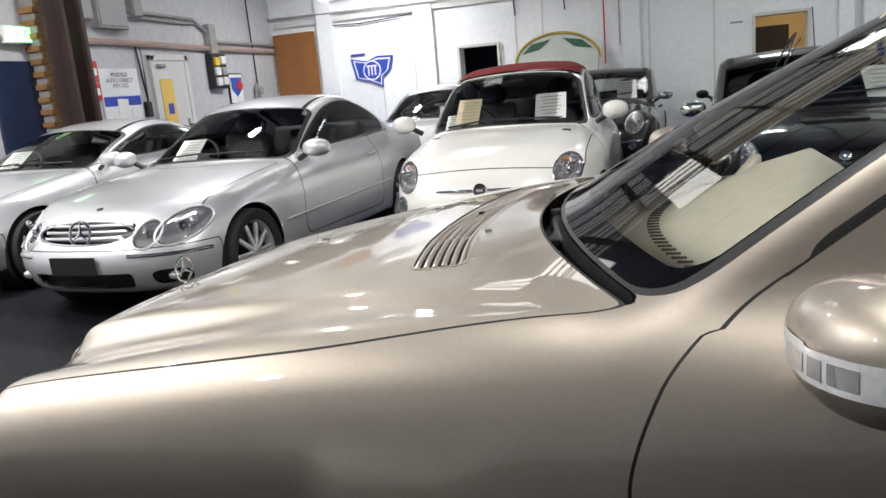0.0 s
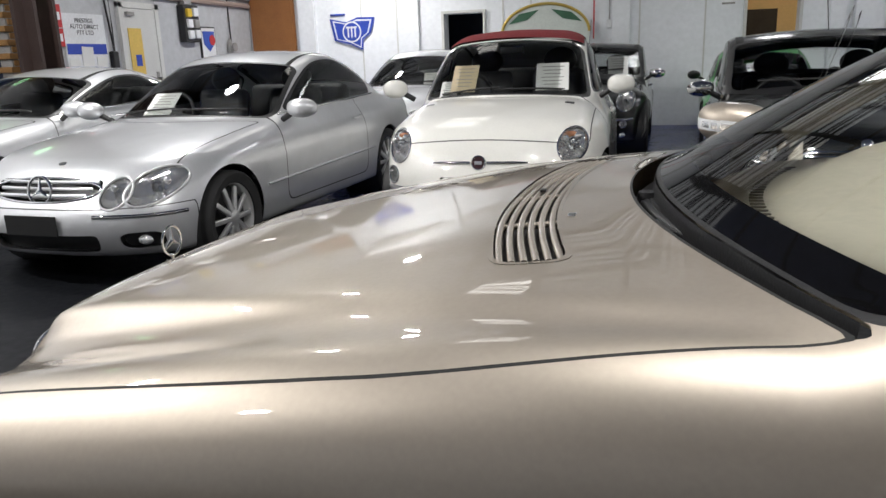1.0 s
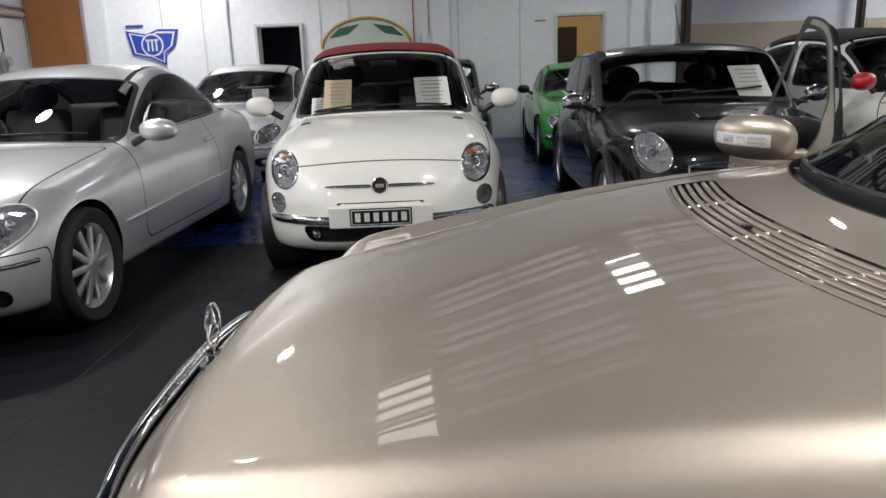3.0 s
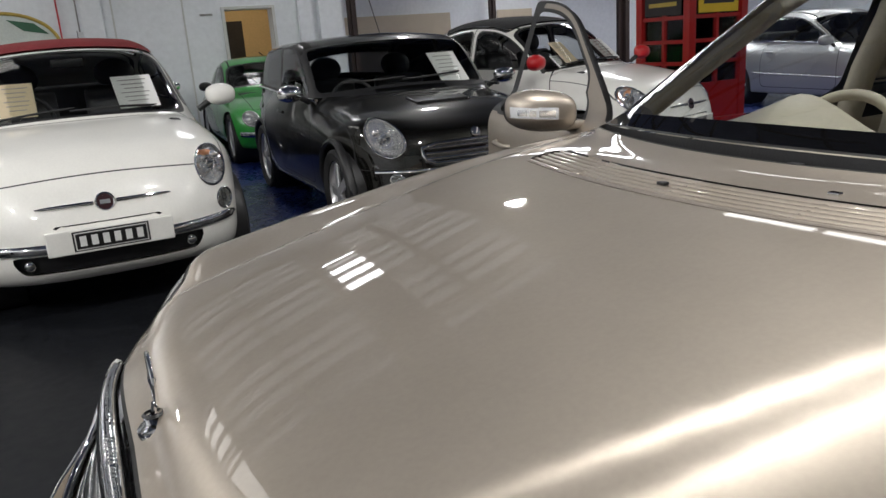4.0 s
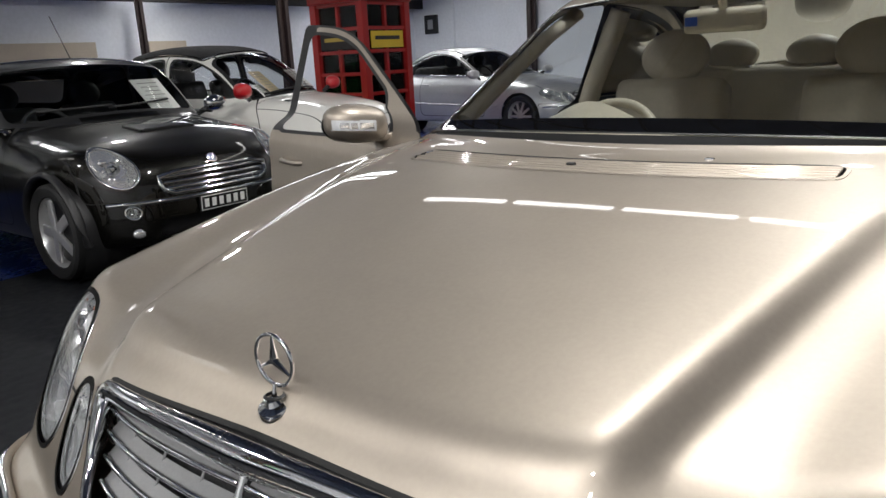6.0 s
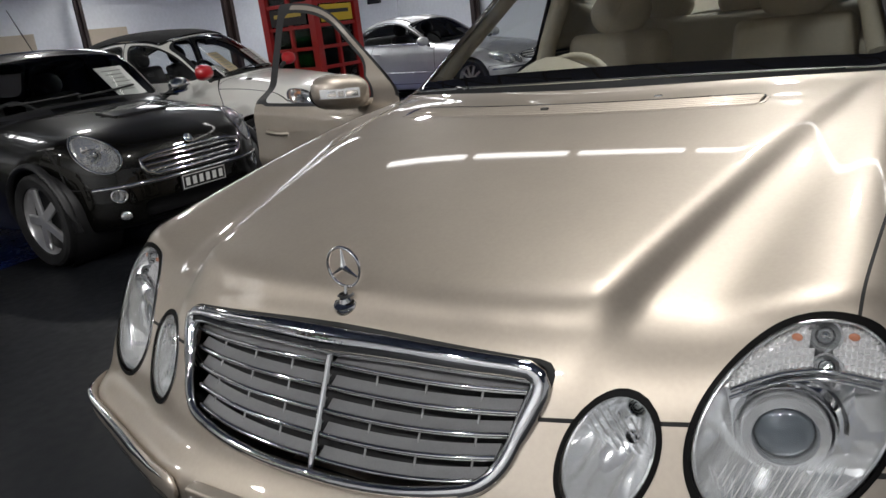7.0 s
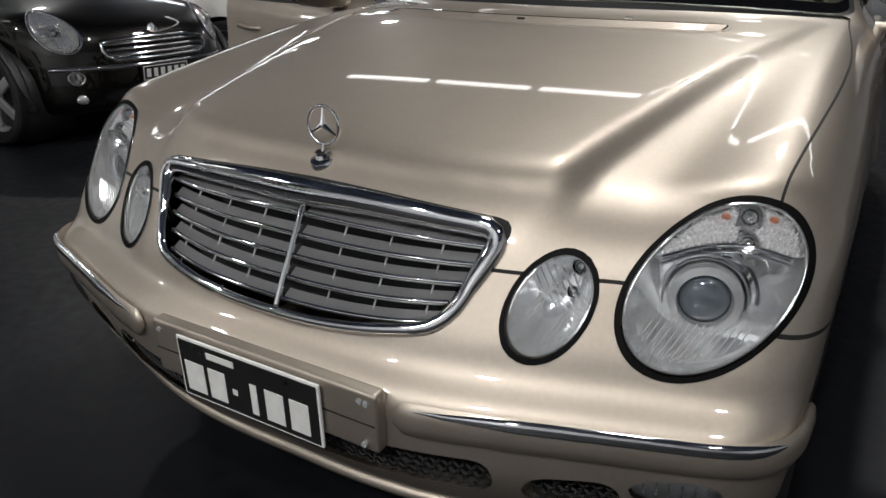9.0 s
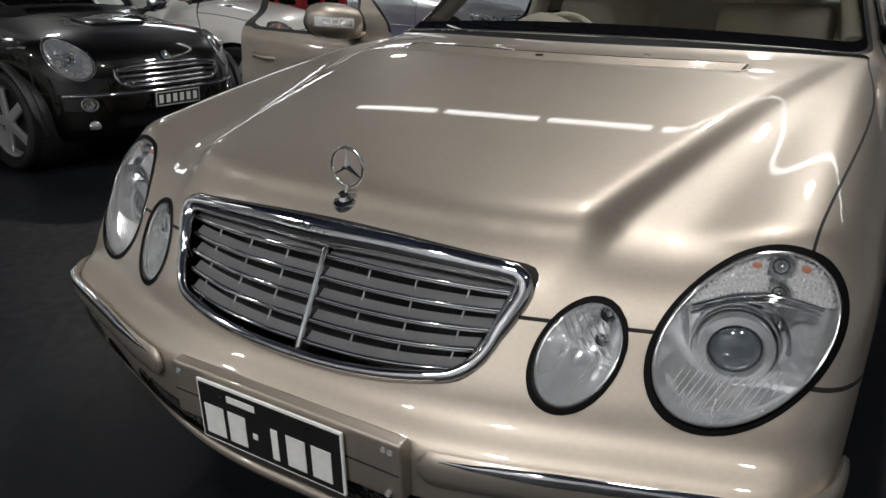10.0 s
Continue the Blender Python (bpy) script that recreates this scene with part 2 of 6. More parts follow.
class Skin:
    """A smooth skin with its normals, held as quads and odd polygons, which can be cut along curves into panels."""

    def __init__(self, v, n, q, p=()):
        self.v, self.n, self.q, self.p = v, n, q, list(p)

    def moved(self, x=0.0, z=0.0):
        return Skin(self.v + np.array([x, 0, z]), self.n, self.q, self.p)

    def used(self):
        u = np.zeros(len(self.v), bool)
        u[self.q.ravel()] = True
        for f in self.p:
            u[f] = True
        return u

    def cut(self, g):
        """The pieces where g < 0 and where g > 0."""
        val = g(self.v[:, 0], self.v[:, 1], self.v[:, 2])
        val = np.where(np.abs(val) < 1e-7, 1e-7, val)
        neg = val < 0
        k = neg[self.q].sum(1)
        pin, pout = [], []
        made, extra_v, extra_n = {}, [], []
        base = len(self.v)
        for f in self.q[(k > 0) & (k < 4)].tolist() + self.p:
            a, b = [], []
            for i, j in zip(f, f[1:] + f[:1]):
                (a if neg[i] else b).append(i)
                if neg[i] != neg[j]:
                    key = (min(i, j), max(i, j))
                    if key not in made:
                        p, q = key
                        t = min(max(val[p] / (val[p] - val[q]), 0.02), 0.98)
                        made[key] = base + len(extra_v)
                        extra_v.append(self.v[p] + (self.v[q] - self.v[p]) * t)
                        extra_n.append(self.n[p] + (self.n[q] - self.n[p]) * t)
                    a.append(made[key])
                    b.append(made[key])
            if len(a) > 2:
                pin.append(a)
            if len(b) > 2:
                pout.append(b)
        v = np.vstack([self.v] + ([np.array(extra_v)] if extra_v else []))
        n = np.vstack([self.n] + ([np.array(extra_n)] if extra_n else []))
        return Skin(v, n, self.q[k == 4], pin).tidy(), Skin(v, n, self.q[k == 0], pout).tidy()

    def tidy(self):
        """Drops the corners that no face uses."""
        u = self.used()
        to = np.cumsum(u) - 1
        return Skin(self.v[u], self.n[u], to[self.q], [[int(to[i]) for i in f] for f in self.p])

    def band(self, g, w):
        """Along g = 0 a line of width 2w: inside, line, outside."""
        a, rest = self.cut(lambda x, y, z: g(x, y, z) + w)
        b, c = rest.cut(lambda x, y, z: g(x, y, z) - w)
        return a, b, c

    def mesh(self, name, push=0.0, own=True):
        t = self.tidy()
        me = bpy.data.meshes.new(name)
        nn = t.n / np.maximum(np.linalg.norm(t.n, axis=1, keepdims=True), 1e-9)
        me.from_pydata((t.v + nn * push).tolist(), [], t.q.tolist() + t.p)
        me.shade_smooth()
        if own:
            me.normals_split_custom_set_from_vertices(nn.tolist())
        return me


def skin_of(field, lo, hi, h):
    """The smooth zero surface of a solid's field, as quads."""
    ax = [np.arange(a, b + s, s) for a, b, s in zip(lo, hi, h)]
    ax[1] = ax[1] - (ax[1][0] + ax[1][-1]) / 2
    val = field(ax[0][:, None, None], ax[1][None, :, None], ax[2][None, None, :])
    val = np.broadcast_to(val, [len(a) for a in ax])
    s = val < 0
    c = [s[i:s.shape[0] - 1 + i, j:s.shape[1] - 1 + j, k:s.shape[2] - 1 + k] for i in (0, 1) for j in (0, 1) for k in (0, 1)]
    total = sum(x.astype(np.int8) for x in c)
    live = (total > 0) & (total < 8)
    idx = -np.ones(live.shape, int)
    cells = np.argwhere(live)
    idx[live] = np.arange(len(cells))
    pos = np.zeros((len(cells), 3))
    cnt = np.zeros(len(cells))
    corner = [(i, j, k) for i in (0, 1) for j in (0, 1) for k in (0, 1)]
    for a in corner:
        for d in range(3):
            if a[d] == 0:
                b = list(a)
                b[d] = 1
                va = val[tuple((cells + a).T)]
                vb = val[tuple((cells + b).T)]
                x = (va < 0) != (vb < 0)
                t = np.where(x, va / np.where(x, va - vb, 1), 0)
                p = np.array(a, float)[None, :].repeat(len(cells), 0)
                p[:, d] += t
                pos[x] += p[x]
                cnt[x] += 1
    pos = (cells + pos / cnt[:, None]) * np.array(h) + np.array([a[0] for a in ax])

    def grad(p):
        e = 1e-3
        return np.stack([field(p[:, 0] + e * (d == 0), p[:, 1] + e * (d == 1), p[:, 2] + e * (d == 2)) - field(p[:, 0] - e * (d == 0), p[:, 1] - e * (d == 1), p[:, 2] - e * (d == 2)) for d in range(3)], 1) / (2 * e)
    for _ in range(3):
        g = grad(pos)
        f0 = field(pos[:, 0], pos[:, 1], pos[:, 2])
        st = -(f0 / np.maximum((g * g).sum(1), 1e-4))[:, None] * g
        ln = np.linalg.norm(st, axis=1, keepdims=True)
        pos += st * np.minimum(1, 0.6 * h[0] / np.maximum(ln, 1e-9))
    nor = grad(pos)
    nor /= np.maximum(np.linalg.norm(nor, axis=1, keepdims=True), 1e-9)
    faces = []
    for d in range(3):
        u, w = (d + 1) % 3, (d + 2) % 3
        a = [slice(None)] * 3
        b = [slice(None)] * 3
        a[d], b[d] = slice(0, -1), slice(1, None)
        for q in (u, w):
            a[q] = b[q] = slice(1, -1)
        cross = s[tuple(a)] != s[tuple(b)]
        e = np.argwhere(cross)
        inside = s[tuple(a)][cross]
        base = e.copy()
        base[:, u] += 1
        base[:, w] += 1
        quad = []
        for du, dw in ((-1, -1), (0, -1), (0, 0), (-1, 0)):
            cc = base.copy()
            cc[:, u] += du
            cc[:, w] += dw
            quad.append(idx[tuple(cc.T)])
        quad = np.stack(quad, 1)
        quad[~inside] = quad[~inside][:, ::-1]
        faces.append(quad[(quad >= 0).all(1)])
    quads = np.vstack(faces)
    for _ in range(2):
        acc = nor * 2
        for i in range(4):
            np.add.at(acc, quads[:, i], nor[quads[:, (i + 1) % 4]] + nor[quads[:, i - 1]])
        nor = acc / np.maximum(np.linalg.norm(acc, axis=1, keepdims=True), 1e-9)
    return Skin(pos, nor, quads)

# ---- the hall ----
FLOORGREY = mat("painted_grey_floor", (0.0078, 0.0086, 0.0107), 0.44, 0.0, 0.0, 0.35, 1.3, 0.02, 45, spec=0.14, rvary=0.1)
FLOORBLUE = mat("painted_blue_floor", (0.007, 0.02, 0.12), 0.28, 0.0, 0.0, 0.3, 1.5, 0.03, 60, rvary=0.1)
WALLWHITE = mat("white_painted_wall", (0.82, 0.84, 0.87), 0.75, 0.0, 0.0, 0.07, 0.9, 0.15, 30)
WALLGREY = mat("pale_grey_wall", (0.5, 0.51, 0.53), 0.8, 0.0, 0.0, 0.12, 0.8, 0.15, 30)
STEELBROWN = mat("brown_painted_steel", (0.035, 0.02, 0.017), 0.6, 0.0, 0.0, 0.25, 5)
REDSTEEL = mat("red_oxide_steel", (0.14, 0.035, 0.03), 0.6, 0.0, 0.0, 0.25, 5)
TIMBER = mat("dark_roof_timber", (0.03, 0.025, 0.024), 0.8, 0.0, 0.0, 0.35, 4, 0.3, 40)
# pale roof bay: a weak glow is added, brightening its reflections and the wall
ROOFPALE = glow_mat("pale_sheet_added_glow", (0.95, 0.98, 1.0), 0.22)
ROOFDARK = mat("blue_grey_roof_sheet", (0.1, 0.13, 0.22), 0.7, 0.0, 0.0, 0.3, 1.2)
SKYSHEET = glow_mat("translucent_skylight_sheet", (0.97, 0.985, 1.0), 12.0)
SKYDULL = glow_mat("dirty_skylight_sheet", (1.0, 0.97, 0.92), 2.2)
TUBEGLOW = glow_mat("lit_fluorescent_tube", (1.0, 0.97, 0.93), 3.0)
BULBGLOW = glow_mat("lit_high_bay_bulb", (1.0, 0.95, 0.88), 25.0)
PIPEGREY = mat("grey_conduit", (0.32, 0.31, 0.3), 0.6, 0.0, 0.0, 0.3, 6)
BROWNBOARD = mat("orange_brown_board", (0.30, 0.12, 0.035), 0.55, 0.0, 0.0, 0.2, 3)
DOORWHITE = mat("white_door_paint", (0.62, 0.62, 0.6), 0.5, 0.0, 0.0, 0.08, 3)
YELLOWPAPER = mat("yellow_notice", (0.72, 0.5, 0.12), 0.7)
SIGNBLUE = mat("sign_blue", (0.02, 0.06, 0.42), 0.5, 0.0, 0.0, 0.1, 8)
SIGNWHITE = mat("sign_white", (0.75, 0.76, 0.78), 0.6)
NAVY = mat("navy_door_and_dark_room", (0.012, 0.022, 0.06), 0.45, 0.0, 0.0, 0.2, 4)
BRICK = mat("ochre_brick", (0.32, 0.17, 0.06), 0.85, 0.0, 0.0, 0.35, 9, 0.3, 60)
CREAMWALL = mat("cream_room_wall", (0.62, 0.45, 0.24), 0.8, 0.0, 0.0, 0.08, 2)
BOARD = mat("pale_board", (0.55, 0.47, 0.36), 0.75, 0.0, 0.0, 0.1, 3)
BOXRED = mat("telephone_box_red", (0.34, 0.008, 0.008), 0.35, 0.0, 0.5, 0.1, 4)
BOXROOF = mat("faded_red_roof", (0.24, 0.085, 0.065), 0.7, 0.0, 0.0, 0.2, 4)
SIGNYELLOW = mat("yellow_sign", (0.7, 0.48, 0.03), 0.5)
EXITGREEN = glow_mat("lit_exit_sign", (0.25, 0.9, 0.3), 1.6)
PANELGREEN = mat("bottle_green", (0.03, 0.12, 0.06), 0.5, 0.0, 0.0, 0.3, 6)
GILT = mat("gilt_edge", (0.5, 0.36, 0.08), 0.4, 0.3)
PALEGLASS = mat("pale_green_panel", (0.6, 0.65, 0.6), 0.4, 0.0, 0.3)
STEELCAN = mat("grey_enamel", (0.3, 0.31, 0.32), 0.5)


def slab(name, x0, x1, y0, y1, z0, z1, material, kind="structure", label="", parent=None):
    return part(name, box(x1 - x0, y1 - y0, z1 - z0, pose((x0 + x1) / 2, (y0 + y1) / 2, (z0 + z1) / 2)), material, parent, label, "" if parent else name.split("_")[0], "" if parent else kind)


def wall_with_holes(name, x0, x1, y0, y1, z1, holes, material, label=""):
    """A wall along x with openings (x0, x1, z0, z1) through it."""
    bm = None
    xs = sorted({x0, x1, *(h[0] for h in holes), *(h[1] for h in holes)})
    for a, b in zip(xs, xs[1:]):
        cut = [(h[2], h[3]) for h in holes if h[0] <= a and b <= h[1]]
        z = 0.0
        for lo, hi in sorted(cut) + [(z1, z1)]:
            if lo > z:
                bm = box(b - a, y1 - y0, lo - z, pose((a + b) / 2, (y0 + y1) / 2, (lo + z) / 2), 0, bm)
            z = hi
    bmesh.ops.remove_doubles(bm, verts=bm.verts, dist=1e-4)
    return part(name, bm, material, None, label, "wall", "structure")


YN, XE, YF, XW, YS = 12.0, 20.0, 15.7, -6.4, -7.0
EAVE, PITCH, RIDGE = 3.3, 0.255, 3.0


def roof_z(y):
    return EAVE + PITCH * (YF - max(y, RIDGE)) if y >= RIDGE else EAVE + PITCH * (YF - RIDGE) - PITCH * (RIDGE - y)


slab("floor", XW - .3, XE + .3, YS - .3, YF + .3, -.1, 0, FLOORGREY, label="dark grey painted concrete floor with scuffs")
slab("floor_blue", XW, XE, 4.35, YF, 0, .004, FLOORBLUE, label="deep blue painted floor bay")
slab("floor_joint", -.98, -.972, YS, 4.35, 0, .0015, SEAM, label="thin dark joint across the grey floor")
wall_with_holes("wall_north", XW, 4.75, YN, YN + .25, 4.6, [(-2.43, -1.71, 0, 2.03), (2.69, 3.47, 0, 2.03)], WALLWHITE, "white painted panelled office wall")
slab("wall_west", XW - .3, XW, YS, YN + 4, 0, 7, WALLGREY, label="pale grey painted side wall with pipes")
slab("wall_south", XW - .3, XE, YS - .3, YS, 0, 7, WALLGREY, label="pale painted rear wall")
slab("wall_east", XE, XE + .3, YS, YF, 0, 7, WALLWHITE, label="white painted gable wall")
slab("wall_far", 4.75, XE, YF, YF + .3, 0, 4, WALLWHITE, label="white painted far wall")
slab("wall_return", 4.5, 4.75, YN + .25, YF, 0, 4.6, WALLWHITE, label="white return wall of the office")

# roof: sheets between skylight strips, rafters, purlins
BAY = 4.75
STRIPS = ((-1.6, .45, 6.45, 9.15), (2.5, .32, 9.35, 10.75), (9.8, .42, 9.2, 15.6), (15.8, .42, 9.2, 15.6))


def slope_box(x0, x1, y0, y1, dz, t, material, name, bm=None):
    za, zb = roof_z(y0) + dz, roof_z(y1) + dz
    ln = math.hypot(y1 - y0, zb - za)
    ang = math.degrees(math.atan2(zb - za, y1 - y0))
    return box(x1 - x0, ln, t, pose((x0 + x1) / 2, (y0 + y1) / 2, (za + zb) / 2, ang, 0, 0), 0, bm)


bm = None
edges = [XW - .3] + [v for s in STRIPS for v in (s[0] - s[1], s[0] + s[1])] + [XE + .3]
pale = None
for a, b in zip(edges[::2], edges[1::2]):
    if a < BAY:
        pale = slope_box(a, min(b, BAY), 7.4, YF + .3, .02, .04, None, "", pale)
        bm = slope_box(a, min(b, BAY), RIDGE, 7.4, .02, .04, None, "", bm)
    if b > BAY:
        bm = slope_box(max(a, BAY), b, RIDGE, YF + .3, .02, .04, None, "", bm)
    bm = slope_box(a, b, YS - .3, RIDGE, .02, .04, None, "", bm)
for sx, sw, y0, y1 in STRIPS:
    bm = slope_box(sx - sw, sx + sw, RIDGE, y0, .02, .04, None, "", bm)
    bm = slope_box(sx - sw, sx + sw, y1, YF + .3, .02, .04, None, "", bm)
    bm = slope_box(sx - sw, sx + sw, YS - .3, RIDGE, .02, .04, None, "", bm)
part("ceiling", bm, ROOFDARK, None, "dark blue-grey corrugated roof sheets on timber rafters", "ceiling", "structure")
part("ceiling_office_bay", pale, ROOFPALE, None, "pale roof sheets with an added faint glow, on close timber battens", "ceiling", "structure")
for y in np.arange(7.6, YN, .35):
    part("roof_batten", box(BAY - XW, .09, .05, pose((BAY + XW) / 2, y, roof_z(y) - .025)), TIMBER, None, "dark timber roof batten", "batten", "structure")
for sx, sw, y0, y1 in STRIPS:
    sl = part("skylight", slope_box(sx - sw, sx + sw, y0, y1, .03, .02, None, ""), SKYDULL if y0 < 8 else SKYSHEET, None, "translucent white roof skylight strip", "skylight", "structure")
    gap = .35
    for k in range(1, int((y1 - y0) / gap) if sx == 2.5 else 0):
        part("glazing_bar", slope_box(sx - sw, sx + sw, y0 + k * gap - .045, y0 + k * gap + .045, -.01, .05, None, ""), TIMBER, sl)
for x in np.arange(XW + .9, XE, 1.5):
    part("rafter", slope_box(x - .04, x + .04, RIDGE, YF, -.09, .16, None, ""), TIMBER, None, "dark timber rafter", "rafter", "structure")
for y in np.arange(-6, YF, 1.38):
    part("purlin", box(XE - XW, .06, .07, pose((XE + XW) / 2, y, roof_z(y) - .02, 0, 0, 0)), TIMBER, None, "dark timber purlin", "purlin", "structure")
part("beam", box(XE - 4.75, .18, .32, pose((XE + 4.75) / 2, YF - .35, 2.98), .01), TIMBER, None, "dark timber eaves beam", "beam", "structure")
part("beam", box(10.5, .14, .12, pose(15, 9.7, 3.6), .01), REDSTEEL, None, "red-brown steel tie beam", "beam", "structure")
for x, y, w in ((10.1, 11.0, .26), (9.6, YF - .5, .18), (XE - .2, 11.0, .3), (XE - .2, 6.6, .3), (4.86, 11.9, .16)):
    bm = box(w, w * .3, roof_z(y), pose(x, y, roof_z(y) / 2))
    bm = box(w * .3, w, roof_z(y) - .01, pose(x, y, roof_z(y) / 2), 0, bm)
    part("column", bm, STEELBROWN, None, "dark brown painted steel column", "column", "structure")

# fluorescent battens and high-bay lamps
def batten(x, y, z, along=0, length=1.5):
    r = thing("fluorescent_light", "twin-tube white fluorescent batten hanging from the roof", "ceiling light", pose(x, y, z, 0, 0, along), "roof battens")
    part("batten_body", box(length, .14, .06, pose(0, 0, .03), .01), SIGNWHITE, r)
    for d in (-.04, .04):
        part("tube", cyl(.014, .014, length - .06, pose(0, d, -.016, 0, 90, 0), 12), TUBEGLOW, r)
    for sx in (-.45, .45):
        part("hanger", tube([(sx * length, 0, .06), (sx * length, 0, max(.2, roof_z(y) - z - .03))], .006, 6), PIPEGREY, r)
    return r


for k in range(6):
    batten(6.75, 5.05 - 1.54 * k, 4.7, 90, 1.45)
    area_lamp("batten_light", pose(6.75, 5.05 - 1.54 * k, 4.66, 0, 0, 90), 1.4, .15, 1.7, (1, .985, .965))
r = thing("fluorescent_light", "white fluorescent batten on the office wall", "wall light", pose(-4.45, YN - .06, 3.22))
part("batten_body", box(1.5, .1, .07, pose(0, 0, 0), .01), SIGNWHITE, r)
part("tube", cyl(.016, .016, 1.44, pose(0, -.06, -.01, 0, 90, 0), 12), TUBEGLOW, r)


def high_bay(x, y, z, power=110):
    r = thing("high_bay_lamp", "round metal high-bay lamp hanging from the roof", "ceiling light", pose(x, y, z), "high-bay lamps")
    part("shade", lathe([(.05, .3), (.09, .26), (.16, .1), (.21, 0), (.2, 0), (.15, .1), (.08, .25), (.0, .26)], 28), STEELCAN, r, smooth=40)
    part("bulb", ball(.075, .075, .1, pose(0, 0, .07)), BULBGLOW, r, smooth=60)
    part("cord", tube([(0, 0, .3), (0, 0, roof_z(y) - z)], .008, 6), DARK, r)
    lamp_data = bpy.data.lights.new("high_bay_light", "AREA")
    lamp_data.shape, lamp_data.size, lamp_data.energy, lamp_data.color = "DISK", .34, power, (1, .985, .965)
    new("high_bay_light", lamp_data).matrix_world = pose(x, y, z - .06)


# the lamp at (-2.5, -3.1) is unseen, added to fill the saloon's front bumper
for x, y, z, power in ((2.0, -.25, 4.9, 125), (5.9, -.3, 4.7, 145), (-2.5, -3.1, 4.6, 80), (-4.2, -.8, 4.8, 260), (-4.9, 1.8, 5.0, 110), (-3.4, 5.2, 4.8, 105), (-3.65, 10.4, 3.75, 85), (16.5, 1.7, 4.7, 160), (11.1, 7.9, 4.6, 120), (5.1, 8.6, 4.5, 45)):
    high_bay(x, y, z, power)

# ---- cars ----
def rmax(*a, k=0.05):
    r = a[0]
    for b in a[1:]:
        r = smax(r, b, k)
    return r


class Car:
    """Profiles of a car, nose at x = 0, tail at x = length, its right side at +y."""

    def __init__(self, length, wide, sec, top, front_plan, front_lean, rear_plan, rear_lean, roof, cabin, belt, floor=0.2, crown=0.07, tumble=0.35,
                 sweep=0.16, mid=2.6, rs=0.14, rf=0.12, rg=0.14, rj=0.05, roof_crown=0.05, extra=None, crease=None, ends=(0.9, 4.2)):
        self.length, self.wide, self.sec, self.top, self.fp, self.fl, self.rp, self.rl = length, wide, sec, top, front_plan, front_lean, rear_plan, rear_lean
        self.roof, self.cabin, self.belt, self.floor, self.crown, self.tumble, self.sweep, self.mid = roof, cabin, belt, floor, crown, tumble, sweep, mid
        self.rs, self.rf, self.rg, self.rj, self.roof_crown, self.extra, self.crease, self.ends = rs, rf, rg, rj, roof_crown, extra, crease, ends

    def xe(self, x, ay):
        return x - (self.sweep(x) if callable(self.sweep) else self.sweep) * (ay / 0.7) ** 2 * (1 - 2 * step(x, self.mid - 0.5, self.mid + 0.5))

    def hw(self, x, z):
        return self.cabin(x) - self.tumble * (z - self.belt(x))

    def height(self, x, ay):
        t = self.top(x) - self.crown * (ay / 0.85) ** 4 * 0.7 - self.crown * 0.3 * (ay / 0.85) ** 2
        return t + (self.extra(x, ay) if self.extra else 0)

    def field(self, x, y, z):
        ay = np.sqrt(y * y + 1e-6)
        if self.crease:
            zc = self.crease[0] + self.crease[1] * x
            sd = smax(ay - self.wide(x) - self.sec(z), ay - self.wide(x) + self.crease[2] * (z - zc), 0.02)
        else:
            sd = ay - self.wide(x) - self.sec(z)
        f = smax(sd, z - self.height(x, ay), self.rs)
        f = smax(f, self.fp(ay) + self.fl(z) - x, self.rf)
        f = smax(f, x - self.rp(ay) - self.rl(z), self.rf)
        f = smax(f, self.floor - z, 0.05)
        g = smax(z - self.roof(self.xe(x, ay)) + self.roof_crown * (ay / 0.6) ** 2, ay - self.hw(x, z), self.rg)
        g = smax(g, self.belt(x) - 0.25 - z, 0.02)
        g = smax(smax(g, self.ends[0] - x, 0.05), x - self.ends[1], 0.05)
        return smin(f, g, self.rj)

    def skin(self, h):
        return skin_of(self.field, (-0.06, -1.05, self.floor - 0.06), (self.length + 0.06, 1.05, 1.62), (h, h, h))


def arch(x0, z0, r):
    return lambda x, y, z: np.where(np.abs(y) > 0.5, np.hypot(x - x0, z - z0) - r, 1.0)


def oval(cy, cz, ry, rz, turn=0.0, sq=2.0, x_max=1.2):
    """An oval seen from the front, for the lamp on the right side; use side() for the left."""
    c, s = math.cos(radians(turn)), math.sin(radians(turn))

    def g(x, y, z):
        a, b = (y - cy) * c + (z - cz) * s, -(y - cy) * s + (z - cz) * c
        d = (np.abs(a / ry) ** sq + np.abs(b / rz) ** sq) ** (1 / sq) - 1
        return np.where(x < x_max, d * min(ry, rz), 1.0)
    return g


def side(g, s):
    return lambda x, y, z: g(x, y * s, z)


